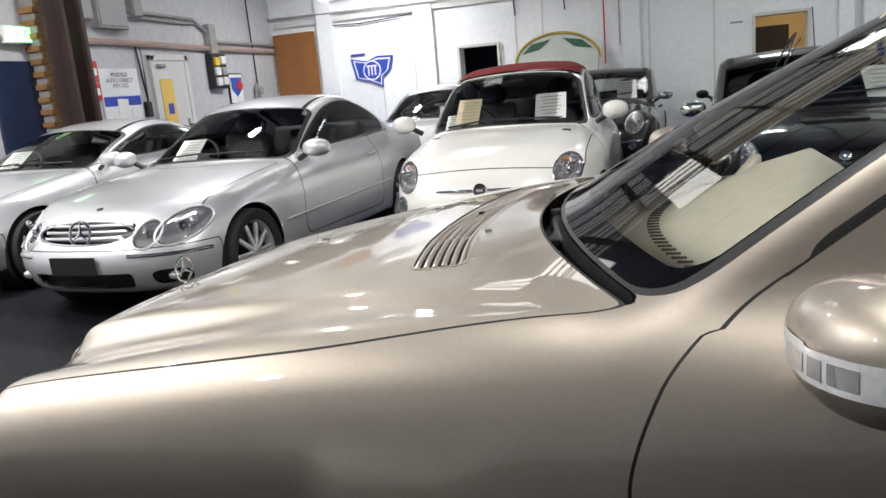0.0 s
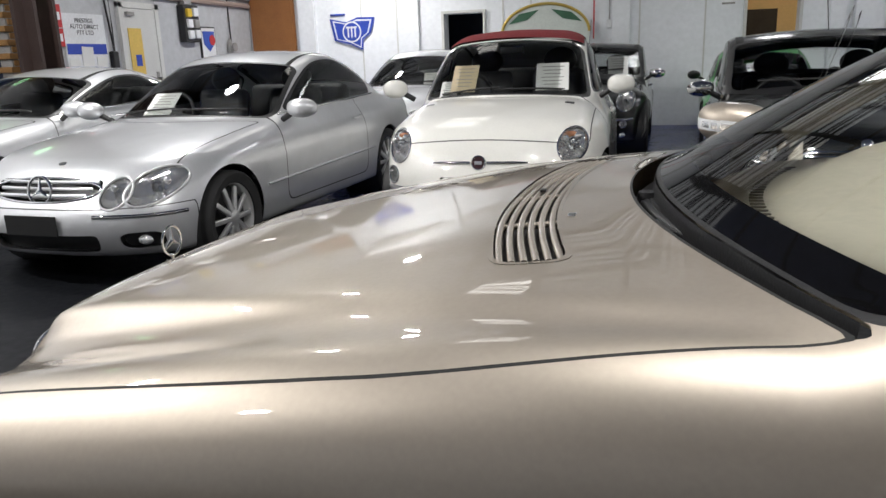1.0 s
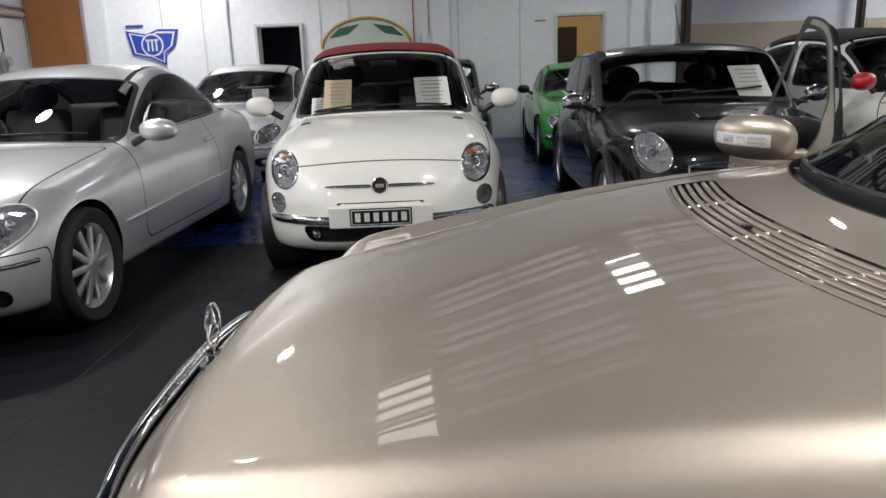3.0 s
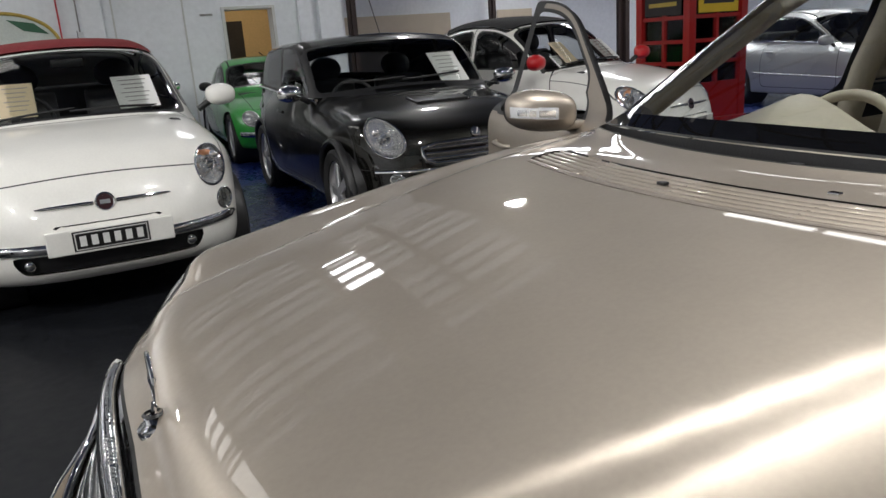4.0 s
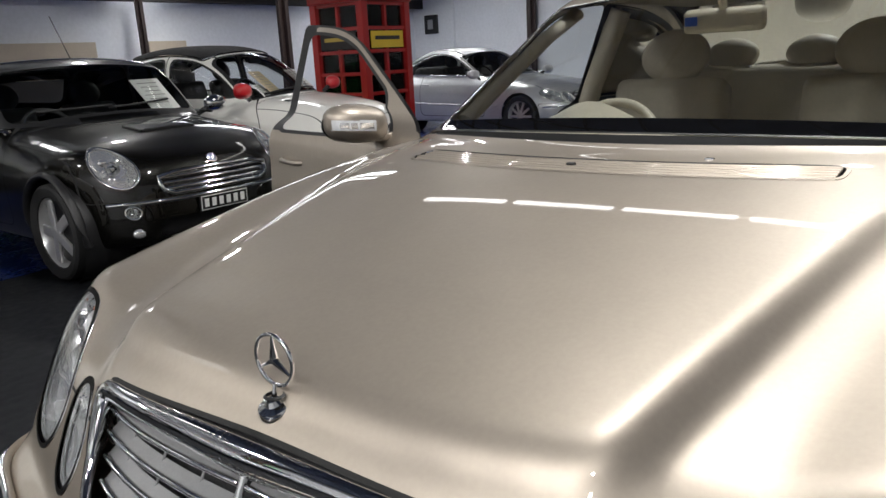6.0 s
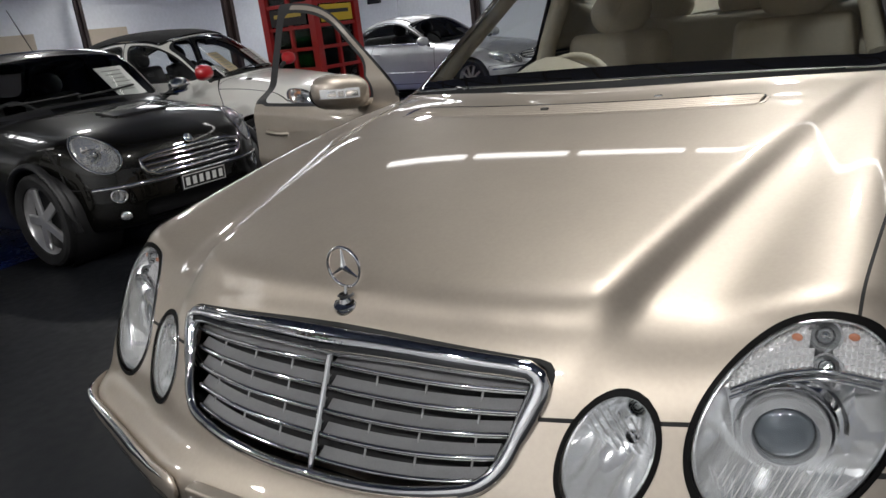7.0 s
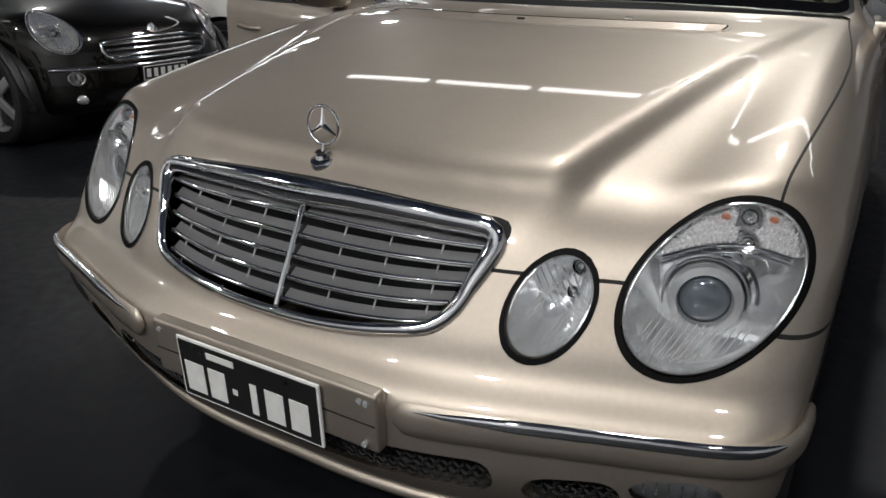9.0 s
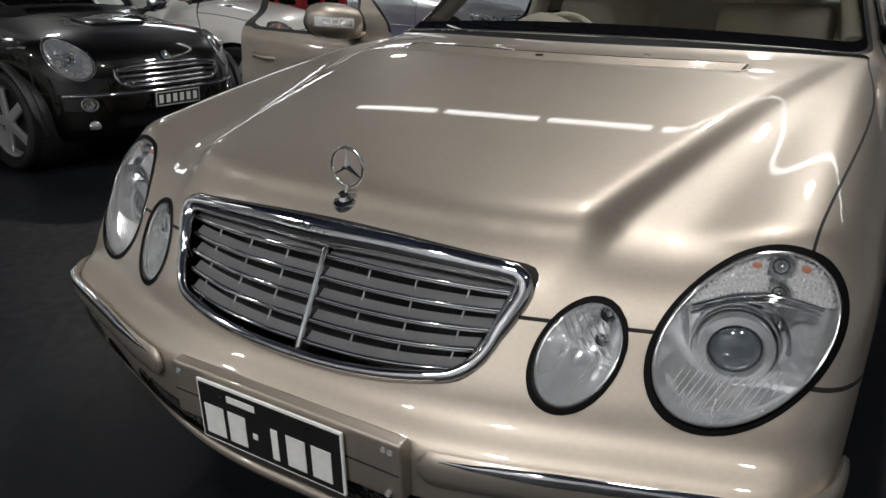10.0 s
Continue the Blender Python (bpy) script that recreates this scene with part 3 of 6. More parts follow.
def wheel(parent, at, r, rw, outward, spokes=7, material=None, rim=0.0):
    """A tyre with sidewalls and a spoked rim; outward is +1 for the right side."""
    rim = rim or r * 0.73
    half = rw / 2
    turn = Matrix.Translation(at) @ pose(0, 0, 0, -90 * outward, 0, 0)
    bm = lathe([(rim * 0.97, half * 0.55), (rim, half * 0.75), (rim * 0.93, half * 0.5), (rim * 0.9, -half)], 36, turn)
    w = part("wheel", bm, material or ALLOY, parent, smooth=35)
    sm = bpy.data.meshes.new("spoke")
    sb = box(rim * 0.92, rim * 0.9 * 2 / (spokes + 1.5), 0.024, pose(rim * 0.47, 0, 0, 0, 6, 0), 0.01)
    sb.to_mesh(sm)
    sb.free()
    sm.materials.append(material or ALLOY)
    for i in range(spokes):
        part("spoke", sm, None, w).matrix_local = turn @ pose(0, 0, half * 0.62, 0, 0, 360 / spokes * i)
    part("hub_cap", lathe([(rim * 0.24, half * 0.5), (rim * 0.24, half * 0.75), (rim * 0.18, half * 0.82), (0, half * 0.84)], 20, turn), material or ALLOY, w, smooth=35)
    t = lathe([(rim * 0.98, half * 0.62), (rim * 1.02, half * 0.85), (r * 0.93, half), (r * 0.985, half * 0.86), (r, half * 0.6), (r, -half * 0.6), (r * 0.93, -half), (rim, -half * 0.8)], 40, turn)
    part("tyre", t, RUBBER, w, smooth=40)
    d = lathe([(0, half * 0.1), (rim * 0.92, half * 0.1), (rim * 0.92, 0)], 28, turn)
    part("brake_disc", d, DARK, w, smooth=40)
    return w


def seat(parent, at, material, lean=14, head=True):
    m = Matrix.Translation(at)
    s = part("seat", box(0.5, 0.48, 0.16, m @ pose(0, 0, 0, 0, -4, 0), 0.06, seg=3), material, parent, smooth=60)
    back = box(0.14, 0.47, 0.6, m @ pose(0.27, 0, 0.3, 0, lean, 0), 0.06, seg=3)
    part("backrest", back, material, s, smooth=60)
    if head:
        hm = m @ pose(0.37, 0, 0.68, 0, lean, 0)
        part("headrest", ball(0.06, 0.145, 0.112, hm), material, s, smooth=60)
        st = tube([hm @ Vector((0, 0.05, -0.2)), hm @ Vector((0, 0.05, 0))], 0.007)
        st = tube([hm @ Vector((0, -0.05, -0.2)), hm @ Vector((0, -0.05, 0))], 0.007, bm=st)
        part("headrest_post", st, CHROME, s, smooth=60)
    return s


def steering_wheel(parent, at, material, r=0.19, tilt=-65):
    m = Matrix.Translation(at) @ pose(0, 0, 0, 0, tilt, 0)
    ring = tube([m @ Vector((r * math.cos(a), r * math.sin(a), 0)) for a in np.linspace(0, 2 * math.pi, 33)[:-1]], 0.016, 10, True)
    w = part("steering_wheel", ring, material, parent, smooth=60)
    hub = box(0.14, 0.16, 0.05, m @ pose(0, 0, -0.03), 0.02)
    for a in (0, 90, 180):
        hub = box(0.04, r, 0.02, m @ pose(0, 0, -0.015, 0, 0, a) @ pose(0, r / 2, 0), 0.008, hub)
    part("steering_hub", hub, material, w, smooth=40)
    return w


def mirror(parent, at, out, material, size=(0.11, 0.2, 0.13), stalk=True, glass=True):
    """A door mirror; out is +1 on the right side; its glass looks to the rear."""
    m = Matrix.Translation(at)
    sx, sy, sz = size
    bm = ball(sx * 0.6, sy * 0.5, sz * 0.5, m, u=24, v=16)
    for v in bm.verts:
        p = v.co - Vector(at)
        if p.x > sx * 0.2:
            v.co.x = at[0] + sx * 0.2
        v.co.z = at[2] + math.copysign(abs(p.z / (sz * 0.5)) ** 0.8 * sz * 0.5, p.z)
    w = part("door_mirror", bm, material, parent, smooth=50)
    if glass:
        part("mirror_glass", ball(0.006, sy * 0.43, sz * 0.42, m @ pose(sx * 0.2, 0, 0)), CHROME, w, smooth=60)
    if stalk:
        part("mirror_arm", tube([(at[0], at[1] - out * sy * 0.3, at[2] - sz * 0.2), (at[0] + 0.03, at[1] - out * sy * 0.75, at[2] - sz * 0.6)], 0.022, 10), DARK, w, smooth=60)
    return w


def cabin_inside(root, c, seat_x, seat_y, z, material, wheel_side=1, rear=True, dash_x=None):
    """Floor tub, dashboard, seats and steering wheel."""
    w = float(c.cabin(seat_x)) - 0.1
    part("cabin_floor", box(c.length * 0.5, 2 * w, 0.06, pose(c.length * 0.5, 0, 0.3), 0.02), BLACKTRIM, root)
    dx = dash_x or seat_x - 0.75
    d = box(0.5, 2 * w - 0.04, 0.3, pose(dx, 0, float(c.belt(dx)) - 0.17), 0.08, seg=3)
    part("dashboard", d, BLACKTRIM, root, smooth=50)
    for s in (1, -1):
        seat(root, (seat_x, s * seat_y, z), material)
        part("door_card", box(1.2, 0.04, 0.45, pose(seat_x, s * (w + 0.02), float(c.belt(seat_x)) - 0.27), 0.02), BLACKTRIM, root)
    if rear:
        part("rear_seat", box(0.18, 1.9 * seat_y * 1.5, 0.62, pose(seat_x + 1.0, 0, z + 0.3, 0, 18, 0), 0.07, seg=3), material, root, smooth=50)
    steering_wheel(root, (seat_x - 0.42, wheel_side * seat_y, z + 0.42), BLACKTRIM)


def liner(root, x, z, r, inner=0.5, outer=0.8):
    """The dark housings of one axle's wheels."""
    for s in (1, -1):
        m = Matrix.Translation((x, s * (inner + outer) / 2, z)) @ pose(0, 0, 0, 90, 0, 0)
        bm = cyl(r, r, outer - inner, m, 32, caps=False)
        bm = cyl(r, r, 0.01, Matrix.Translation((x, s * inner, z)) @ pose(0, 0, 0, 90, 0, 0), 32, bm)
        part("wheel_housing", bm, DARK, root, smooth=40)


def common(root, c, paint, h, axles, r, rw, track, ws, rw_x, doors, windows, hood, glass=None, ra=None, pillar=0.05, roof_mat=None, spokes=7, rim=0.0, hdr=0.085, belt_up=0.02, wheel_mat=None, roof_from=None, dark_pillars=False, side_glass=None):
    """Cuts the skin of a car into its panels and panes; gives back what is left of the body."""
    glass = glass or TINT
    sk = c.skin(h)
    ra = ra or r * 1.13
    for x0 in axles:
        _, sk = sk.cut(arch(x0, r, ra))
        liner(root, x0, r, ra, track / 2 - rw - 0.06, track / 2 + rw * 0.32)
        for s in (1, -1):
            wheel(root, (x0, s * (track / 2), r), r, rw, s, spokes, wheel_mat, rim)

    def pane(a, b, inset):
        return lambda x, y, z: rmax(a - c.xe(x, np.abs(y)), c.xe(x, np.abs(y)) - b, np.abs(y) - c.hw(x, z) + inset, c.belt(x) - 0.02 - z, k=0.07)
    for name, (a, b) in (("windscreen", ws), ("rear_window", rw_x)):
        g = pane(a, b, pillar)
        inner, line, sk = sk.band(g, 0.011)
        part(name, inner.mesh(name), glass, root)
        part("window_seal", line.mesh("window_seal"), DARK, root)
    for x0, x1 in windows:
        for s in (1, -1):
            g = side(lambda x, y, z: np.where(y > 0.25, rmax(c.belt(x) + belt_up - z, z - c.roof(c.xe(x, np.abs(y))) + hdr, x0 - x, x - x1, k=0.06), 1.0), s)
            inner, line, sk = sk.band(g, 0.008)
            part("side_window", inner.mesh("side_window"), side_glass or glass, root)
            part("window_seal", line.mesh("window_seal"), DARK, root)
    if dark_pillars:
        dark = lambda x, y, z: np.maximum(c.belt(x) + .012 - z, z - c.roof(c.xe(x, np.abs(y))) + c.roof_crown * (y / .6) ** 2 + hdr - .13 * (1 - step(c.xe(x, np.abs(y)), 1.45, 1.66)))
        for s in (1, -1):
            for x0, x1 in ((1.1, 1.85), (1.85, 2.8), (2.8, 3.4)):
                trim, sk = sk.cut(lambda x, y, z: np.maximum(np.maximum(dark(x, y, z), np.maximum(x0 - x, x - x1)), .3 - s * y))
                part("pillar_trim", trim.mesh("pillar_trim"), DARK, root, "black window pillar")
    if roof_mat:
        a, b = roof_from
        g = lambda x, y, z: np.where(z > c.belt(x) + 0.1, rmax(a - c.xe(x, np.abs(y)), c.xe(x, np.abs(y)) - b, np.abs(y) - c.hw(x, z) + pillar * 0.8, k=0.08), 1.0)
        inner, line, sk = sk.band(g, 0.005)
        part("soft_top", inner.mesh("soft_top", 0.012), roof_mat, root)
        part("roof_seam", line.mesh("roof_seam"), DARK, root)
    if hood is not None:
        inner, line, sk = sk.band(hood, 0.004)
        part("hood", inner.mesh("hood"), paint, root)
        part("hood_gap", line.mesh("hood_gap"), SEAM, root)
    for x0, x1 in doors:
        for s in (1, -1):
            g = side(lambda x, y, z: np.where(y > 0.4, rmax(0.3 - z, x0 - x, x - x1, z - c.roof(c.xe(x, np.abs(y))) + 0.04, k=0.1), 1.0), s)
            inner, line, sk = sk.band(g, 0.004)
            d = part("door", inner.mesh("door"), paint, root)
            part("door_gap", line.mesh("door_gap"), SEAM, root)
            part("door_handle", tube([(x1 - 0.24, s * (float(c.wide(x1)) + float(c.sec(0.8)) + 0.012), 0.8), (x1 - 0.17, s * (float(c.wide(x1)) + float(c.sec(0.8)) + 0.03), 0.805), (x1 - 0.08, s * (float(c.wide(x1)) + float(c.sec(0.8)) + 0.012), 0.81)], 0.014, 8), paint, d, smooth=60)
    return sk


def on_skin(c, y, z, x=0.6):
    """Where a line from the front at y, z meets the car."""
    xs = np.linspace(-0.05, 1.2, 420)
    v = c.field(xs, np.full_like(xs, y), np.full_like(xs, z))
    k = max(1, int(np.argmax(v < 0)))
    return float(xs[k - 1] + (xs[k] - xs[k - 1]) * v[k - 1] / (v[k - 1] - v[k]))




def lamp(root, c, sk, y, z, ry, rz, turn, sq, parent_name="headlamp", depth=0.08, bowl_mat=None, rim_mat=None, rim=0.008):
    """A headlamp let into the skin: rim, bowl with reflectors, and the clear cover that carries on the body's curve."""
    s = 1 if y > 0 else -1
    g = side(oval(abs(y), z, ry, rz, turn, sq), s)
    cover, line, sk = sk.band(g, rim)
    x0 = on_skin(c, y, z)
    root_part = part(parent_name, line.mesh("lamp_rim", 0.002), rim_mat or GASKET, root)
    part("lamp_cover", cover.mesh("lamp_cover", 0.001), LAMPGLASS, root_part)
    r2 = np.clip(1 + g(cover.v[:, 0], cover.v[:, 1], cover.v[:, 2]) / min(ry, rz), 0, 1)
    bowl = cover.moved()
    bowl.v[:, 0] += .003 + depth * (1 - r2 ** 3) + .0022 * np.sin(2 * math.pi * bowl.v[:, 1] / .016) * (1 - r2)
    bowl.v[:, 1:] = np.array([y, z]) + (bowl.v[:, 1:] - np.array([y, z])) * .995
    me = bowl.mesh("reflector", 0.0, False)
    part("reflector", me, bowl_mat or REFLECTOR, root_part)
    return sk, root_part, x0

def flat(v):
    return spl((0, v), (1, v))


COUPE = Car(4.64, spl((0, .80), (.4, .84), (1, .86), (2.2, .87), (3.6, .865), (4.64, .76)), spl((.15, -.05), (.3, -.015), (.5, 0), (.65, 0), (.8, -.03), (.95, -.09)),
          spl((0, .52), (.12, .67), (.3, .745), (.6, .81), (1.0, .87), (1.4, .915), (2.2, .95), (3.6, .98), (4.2, .98), (4.64, .9)),
          spl((0, 0), (.3, .02), (.5, .08), (.65, .17), (.75, .28), (.86, .5)), spl((.2, .1), (.3, .03), (.42, 0), (.5, .02), (.6, .1), (.7, .2), (.8, .3)),
          spl((0, 4.64), (.5, 4.58), (.75, 4.4), (.9, 4.1)), spl((.2, -.1), (.5, 0), (.7, -.02), (.95, -.06)),
          spl((1.1, .75), (1.3, .86), (1.5, .98), (1.9, 1.2), (2.2, 1.33), (2.6, 1.395), (3.0, 1.385), (3.4, 1.29), (3.8, 1.12), (4.1, .98), (4.4, .8)),
          spl((1.2, .74), (2, .76), (3.2, .74), (4.1, .64)), spl((1.2, .9), (2.2, .93), (3.6, .97), (4.2, .98)), mid=2.7, ends=(1.15, 4.3))
COMPACT = Car(3.55, spl((0, .74), (.3, .78), (.7, .805), (2, .81), (3, .80), (3.55, .72)), spl((.15, -.06), (.3, -.02), (.5, 0), (.65, 0), (.8, -.03), (.95, -.08)),
           spl((0, .5), (.06, .66), (.15, .75), (.3, .83), (.55, .905), (.8, .955), (1.1, .985), (2.5, 1.0), (3.3, .98), (3.55, .9)),
           spl((0, 0), (.3, .025), (.5, .1), (.62, .19), (.72, .33), (.8, .55)), spl((.18, .1), (.28, .02), (.4, 0), (.5, .005), (.6, .03), (.7, .06), (.8, .1), (.9, .16)),
           spl((0, 3.55), (.5, 3.48), (.7, 3.3), (.85, 3.0)), spl((.2, -.1), (.5, 0), (.8, -.05), (1.0, -.12)),
           spl((.7, .78), (.9, .93), (1.1, 1.1), (1.4, 1.34), (1.6, 1.43), (1.9, 1.475), (2.3, 1.48), (2.7, 1.42), (3.0, 1.29), (3.3, 1.05), (3.5, .85)),
           spl((.8, .68), (1.2, .7), (2.2, .7), (3.4, .6)), spl((.8, .96), (1.5, .97), (2.6, 1.0), (3.4, 1.0)), mid=2.1, ends=(.75, 3.45), sweep=.2, rs=.2, rf=.16, tumble=.28, rg=.18, crown=.12)
HATCHBACK = Car(3.65, spl((0, .79), (.3, .825), (.7, .845), (2, .85), (3.2, .83), (3.65, .76)), spl((.15, -.06), (.3, -.02), (.5, 0), (.65, 0), (.8, -.03), (.95, -.07)),
           spl((0, .5), (.05, .68), (.14, .765), (.35, .835), (.7, .895), (1.0, .93), (1.3, .95), (3.2, .98), (3.65, .95)),
           spl((0, 0), (.3, .02), (.5, .08), (.65, .19), (.75, .32), (.84, .55)), spl((.18, .08), (.28, .01), (.4, 0), (.5, .012), (.6, .03), (.7, .06), (.8, .11), (.9, .18)),
           spl((0, 3.65), (.5, 3.6), (.7, 3.5), (.85, 3.2)), spl((.2, -.1), (.5, 0), (.8, -.05), (1.0, -.1)),
           spl((.95, .78), (1.1, .93), (1.3, 1.12), (1.5, 1.29), (1.66, 1.365), (2.1, 1.4), (2.6, 1.4), (3.1, 1.375), (3.38, 1.3), (3.55, 1.08), (3.65, .9)),
           spl((.9, .74), (1.4, .775), (2.4, .775), (3.6, .71)), spl((.9, .92), (1.5, .93), (2.6, .96), (3.6, .98)), mid=2.4, ends=(.95, 3.6), sweep=.14, rs=.16, rf=.14, tumble=.15, rg=.07, crown=.1, roof_crown=.035)


def e_ridge(x, ay):
    """The bonnet's flanks, falling away beside the grille and swelling again over the outer lamps."""
    yr = .442 + (x - .25) * .215
    fade = 1 - step(x, .15, 1.3)
    fall = -(.012 + .04 * fade) * (.75 * step(ay, yr - .012, yr + .048) + .25 * step(ay, yr - .03, yr + .15))
    return fall + (.012 + .036 * fade) * step(ay, .585 + .12 * step(x, .4, 1.4), .80)


E_SWEEP = spl((1.2, .175), (1.7, .178), (1.85, .178), (1.98, .168), (2.12, .14), (2.26, .09), (2.5, .03), (4.0, .028))
ECAR = Car(4.82, spl((0, .88), (.3, .9), (.6, .912), (1, .912), (2, .911), (3.5, .905), (4.3, .87), (4.82, .78)),
           spl((.15, -.06), (.3, -.02), (.5, -.002), (.66, 0), (.8, 0), (1.05, -.01)),
           spl((0, .45), (.1, .66), (.15, .735), (.19, .779), (.25, .816), (.35, .849), (.5, .883), (.8, .939), (1.1, .989), (1.25, 1.007), (1.4, 1.021), (1.8, 1.036), (3.6, 1.03), (4.3, 1.02), (4.7, .97), (4.82, .9)),
           spl((0, 0), (.3, .014), (.4, .036), (.5, .066), (.6, .099), (.7, .131), (.8, .165), (.86, .192), (.9, .216), (.94, .255)),
           spl((.2, .14), (.28, .08), (.36, .04), (.45, .03), (.485, .036), (.52, .075), (.565, .101), (.6, .12), (.65, .148), (.7, .175), (.75, .204), (.8, .24)),
           spl((0, 4.82), (.5, 4.76), (.75, 4.6), (.9, 4.3)), spl((.2, -.1), (.5, 0), (.7, -.02), (1.0, -.08)),
           spl((1.1, .84), (1.4, 1.02), (1.7, 1.195), (2.0, 1.345), (2.25, 1.45), (2.6, 1.505), (3.0, 1.50), (3.35, 1.435), (3.7, 1.275), (4.0, 1.1), (4.3, .92)),
           spl((1.3, .83), (2, .82), (3.2, .785), (4.2, .66)), spl((1.3, .97), (2.2, .96), (3.6, .99), (4.2, 1.0)), mid=2.8, sweep=E_SWEEP, tumble=.36, crown=.04, rs=.09, rf=.085, rg=.035, roof_crown=.022, extra=e_ridge,
           crease=(.70, .09, .32), ends=(1.2, 4.25))


def strip_on(c, ys, zs, out=0.0):
    """Points along the front skin at the given widths and heights."""
    return [(on_skin(c, y, z) - out, y, z) for y, z in zip(ys, zs)]


def round_corner(c, s, angles, z_of):
    """Points on the skin round the front corner, by the angle from straight ahead about a point inside the wing."""
    pts = []
    r = np.linspace(.05, 1.0, 900)
    for a in angles:
        dx, dy = -math.cos(radians(a)), math.sin(radians(a))
        z = .46
        for _ in range(2):
            v = c.field(.75 + r * dx, .25 + r * dy, np.full_like(r, z))
            k = max(1, int(np.argmax(v > 0)))
            y = .25 + float(r[k]) * dy
            z = z_of(y)
        pts.append((.75 + float(r[k]) * dx, s * y, z))
    return pts


def on_side(c, x, z):
    """The half width of the car's skin at x, z."""
    ys = np.linspace(.3, 1.1, 321)
    v = c.field(np.full_like(ys, x), ys, np.full_like(ys, z))
    return float(ys[max(1, int(np.argmax(v > 0)))])


def e_grille(root, sk):
    c = ECAR
    g = lambda x, y, z: np.where(x < .5, rmax(z - .773 + .1 * y * y, .542 + .33 * y * y - z, np.abs(y) - .42 + (.74 - z) * .42, k=.04), 1.0)
    inside, gap, sk = sk.band(g, .003)
    part("grille_gap", gap.mesh("grille_gap"), SEAM, root)
    hole = inside
    line, wide = [], []
    for ang in np.linspace(0, 2 * math.pi, 241)[:-1]:
        rr = np.linspace(.05, .5, 900)
        yy, zz = rr * math.cos(ang), .655 + rr * math.sin(ang)
        k = np.argmax(g(np.full_like(rr, .2), yy, zz) > -.009 - .01 * max(0, math.sin(ang)))
        y, z = float(yy[k]), float(zz[k])
        line.append((float(c.fp(abs(y)) + c.fl(z)) - .004, y, z))
        wide.append(.0125 + .015 * max(0, math.sin(ang)) ** .5)
    gr = part("grille", tube(line, wide, 10, True, flat=.7, up=(-1, 0, 0)), CHROME, root, "bright chrome grille surround", smooth=60)
    back = hole.moved(.075)
    part("grille_back", back.mesh("grille_back"), DARK, gr)
    for k in range(5):
        for s in (1, -1):
            bm = bmesh.new()
            rows = []
            zc = .7135 - .0362 * k
            ymax = .398 - (.74 - zc) * .42
            pts = []
            for y in np.linspace(.008, ymax, 22):
                z = zc + .012 * (y / .36) ** 2 * k / 1.9
                x = float(c.fp(y) + c.fl(z)) + .014
                pts.append((x, s * y, z))
                rows.append([bm.verts.new(p) for p in ((x, s * y, z - .003), (x + .024, s * y, z + .0115), (x + .027, s * y, z + .007), (x + .003, s * y, z - .008))])
            for a, b in zip(rows, rows[1:]):
                for q in range(4):
                    bm.faces.new((a[q], a[(q + 1) % 4], b[(q + 1) % 4], b[q]))
            bm.faces.new(rows[0])
            bm.faces.new(rows[-1][::-1])
            bmesh.ops.recalc_face_normals(bm, faces=bm.faces)
            slat = part("slat", bm, GREYCHROME, gr, smooth=40)
            part("slat_edge", tube(pts, .0046, 8), CHROME, slat, smooth=60)
    for s in (1, -1):
        for y in (.1, .2, .3):
            pts = [(float(c.fp(y) + c.fl(z)) + .03, s * y, z) for z in np.linspace(.565, .745, 8)]
            part("strut", tube(pts, .0022, 6), GREYCHROME, gr, smooth=60)
    part("centre_bar", tube([(float(c.fl(z)) + .012, 0, z) for z in np.linspace(.552, .75, 10)], .0065, 10), CHROME, gr, smooth=60)
    return sk


def lamp_lip(c, lp, s, cy, cz, ry, rz, turn, name="lamp_lip"):
    """The bright toothed edge just inside a lamp's gasket."""
    co, si = math.cos(radians(turn)), math.sin(radians(turn))
    pts = []
    for a in np.linspace(0, 2 * math.pi, 73)[:-1]:
        u, v = ry * math.cos(a), rz * math.sin(a)
        y, z = cy + u * co - v * si, cz + u * si + v * co
        pts.append((on_skin(c, s * y, z) + .007, s * y, z))
    lip = part(name, tube(pts, .0032, 6, True, up=(1, 0, 0)), RINGSILVER, lp, smooth=60)
    teeth = bmesh.new()
    for k in range(0, 72):
        x, y, z = pts[k]
        tube([(x + .001, y, z), (x + .007, s * cy + (y - s * cy) * .965, cz + (z - cz) * .965)], .0013, 4, False, teeth)
    part("lip_teeth", teeth, REFLECTOR, lip, kind="stuff")
    return pts


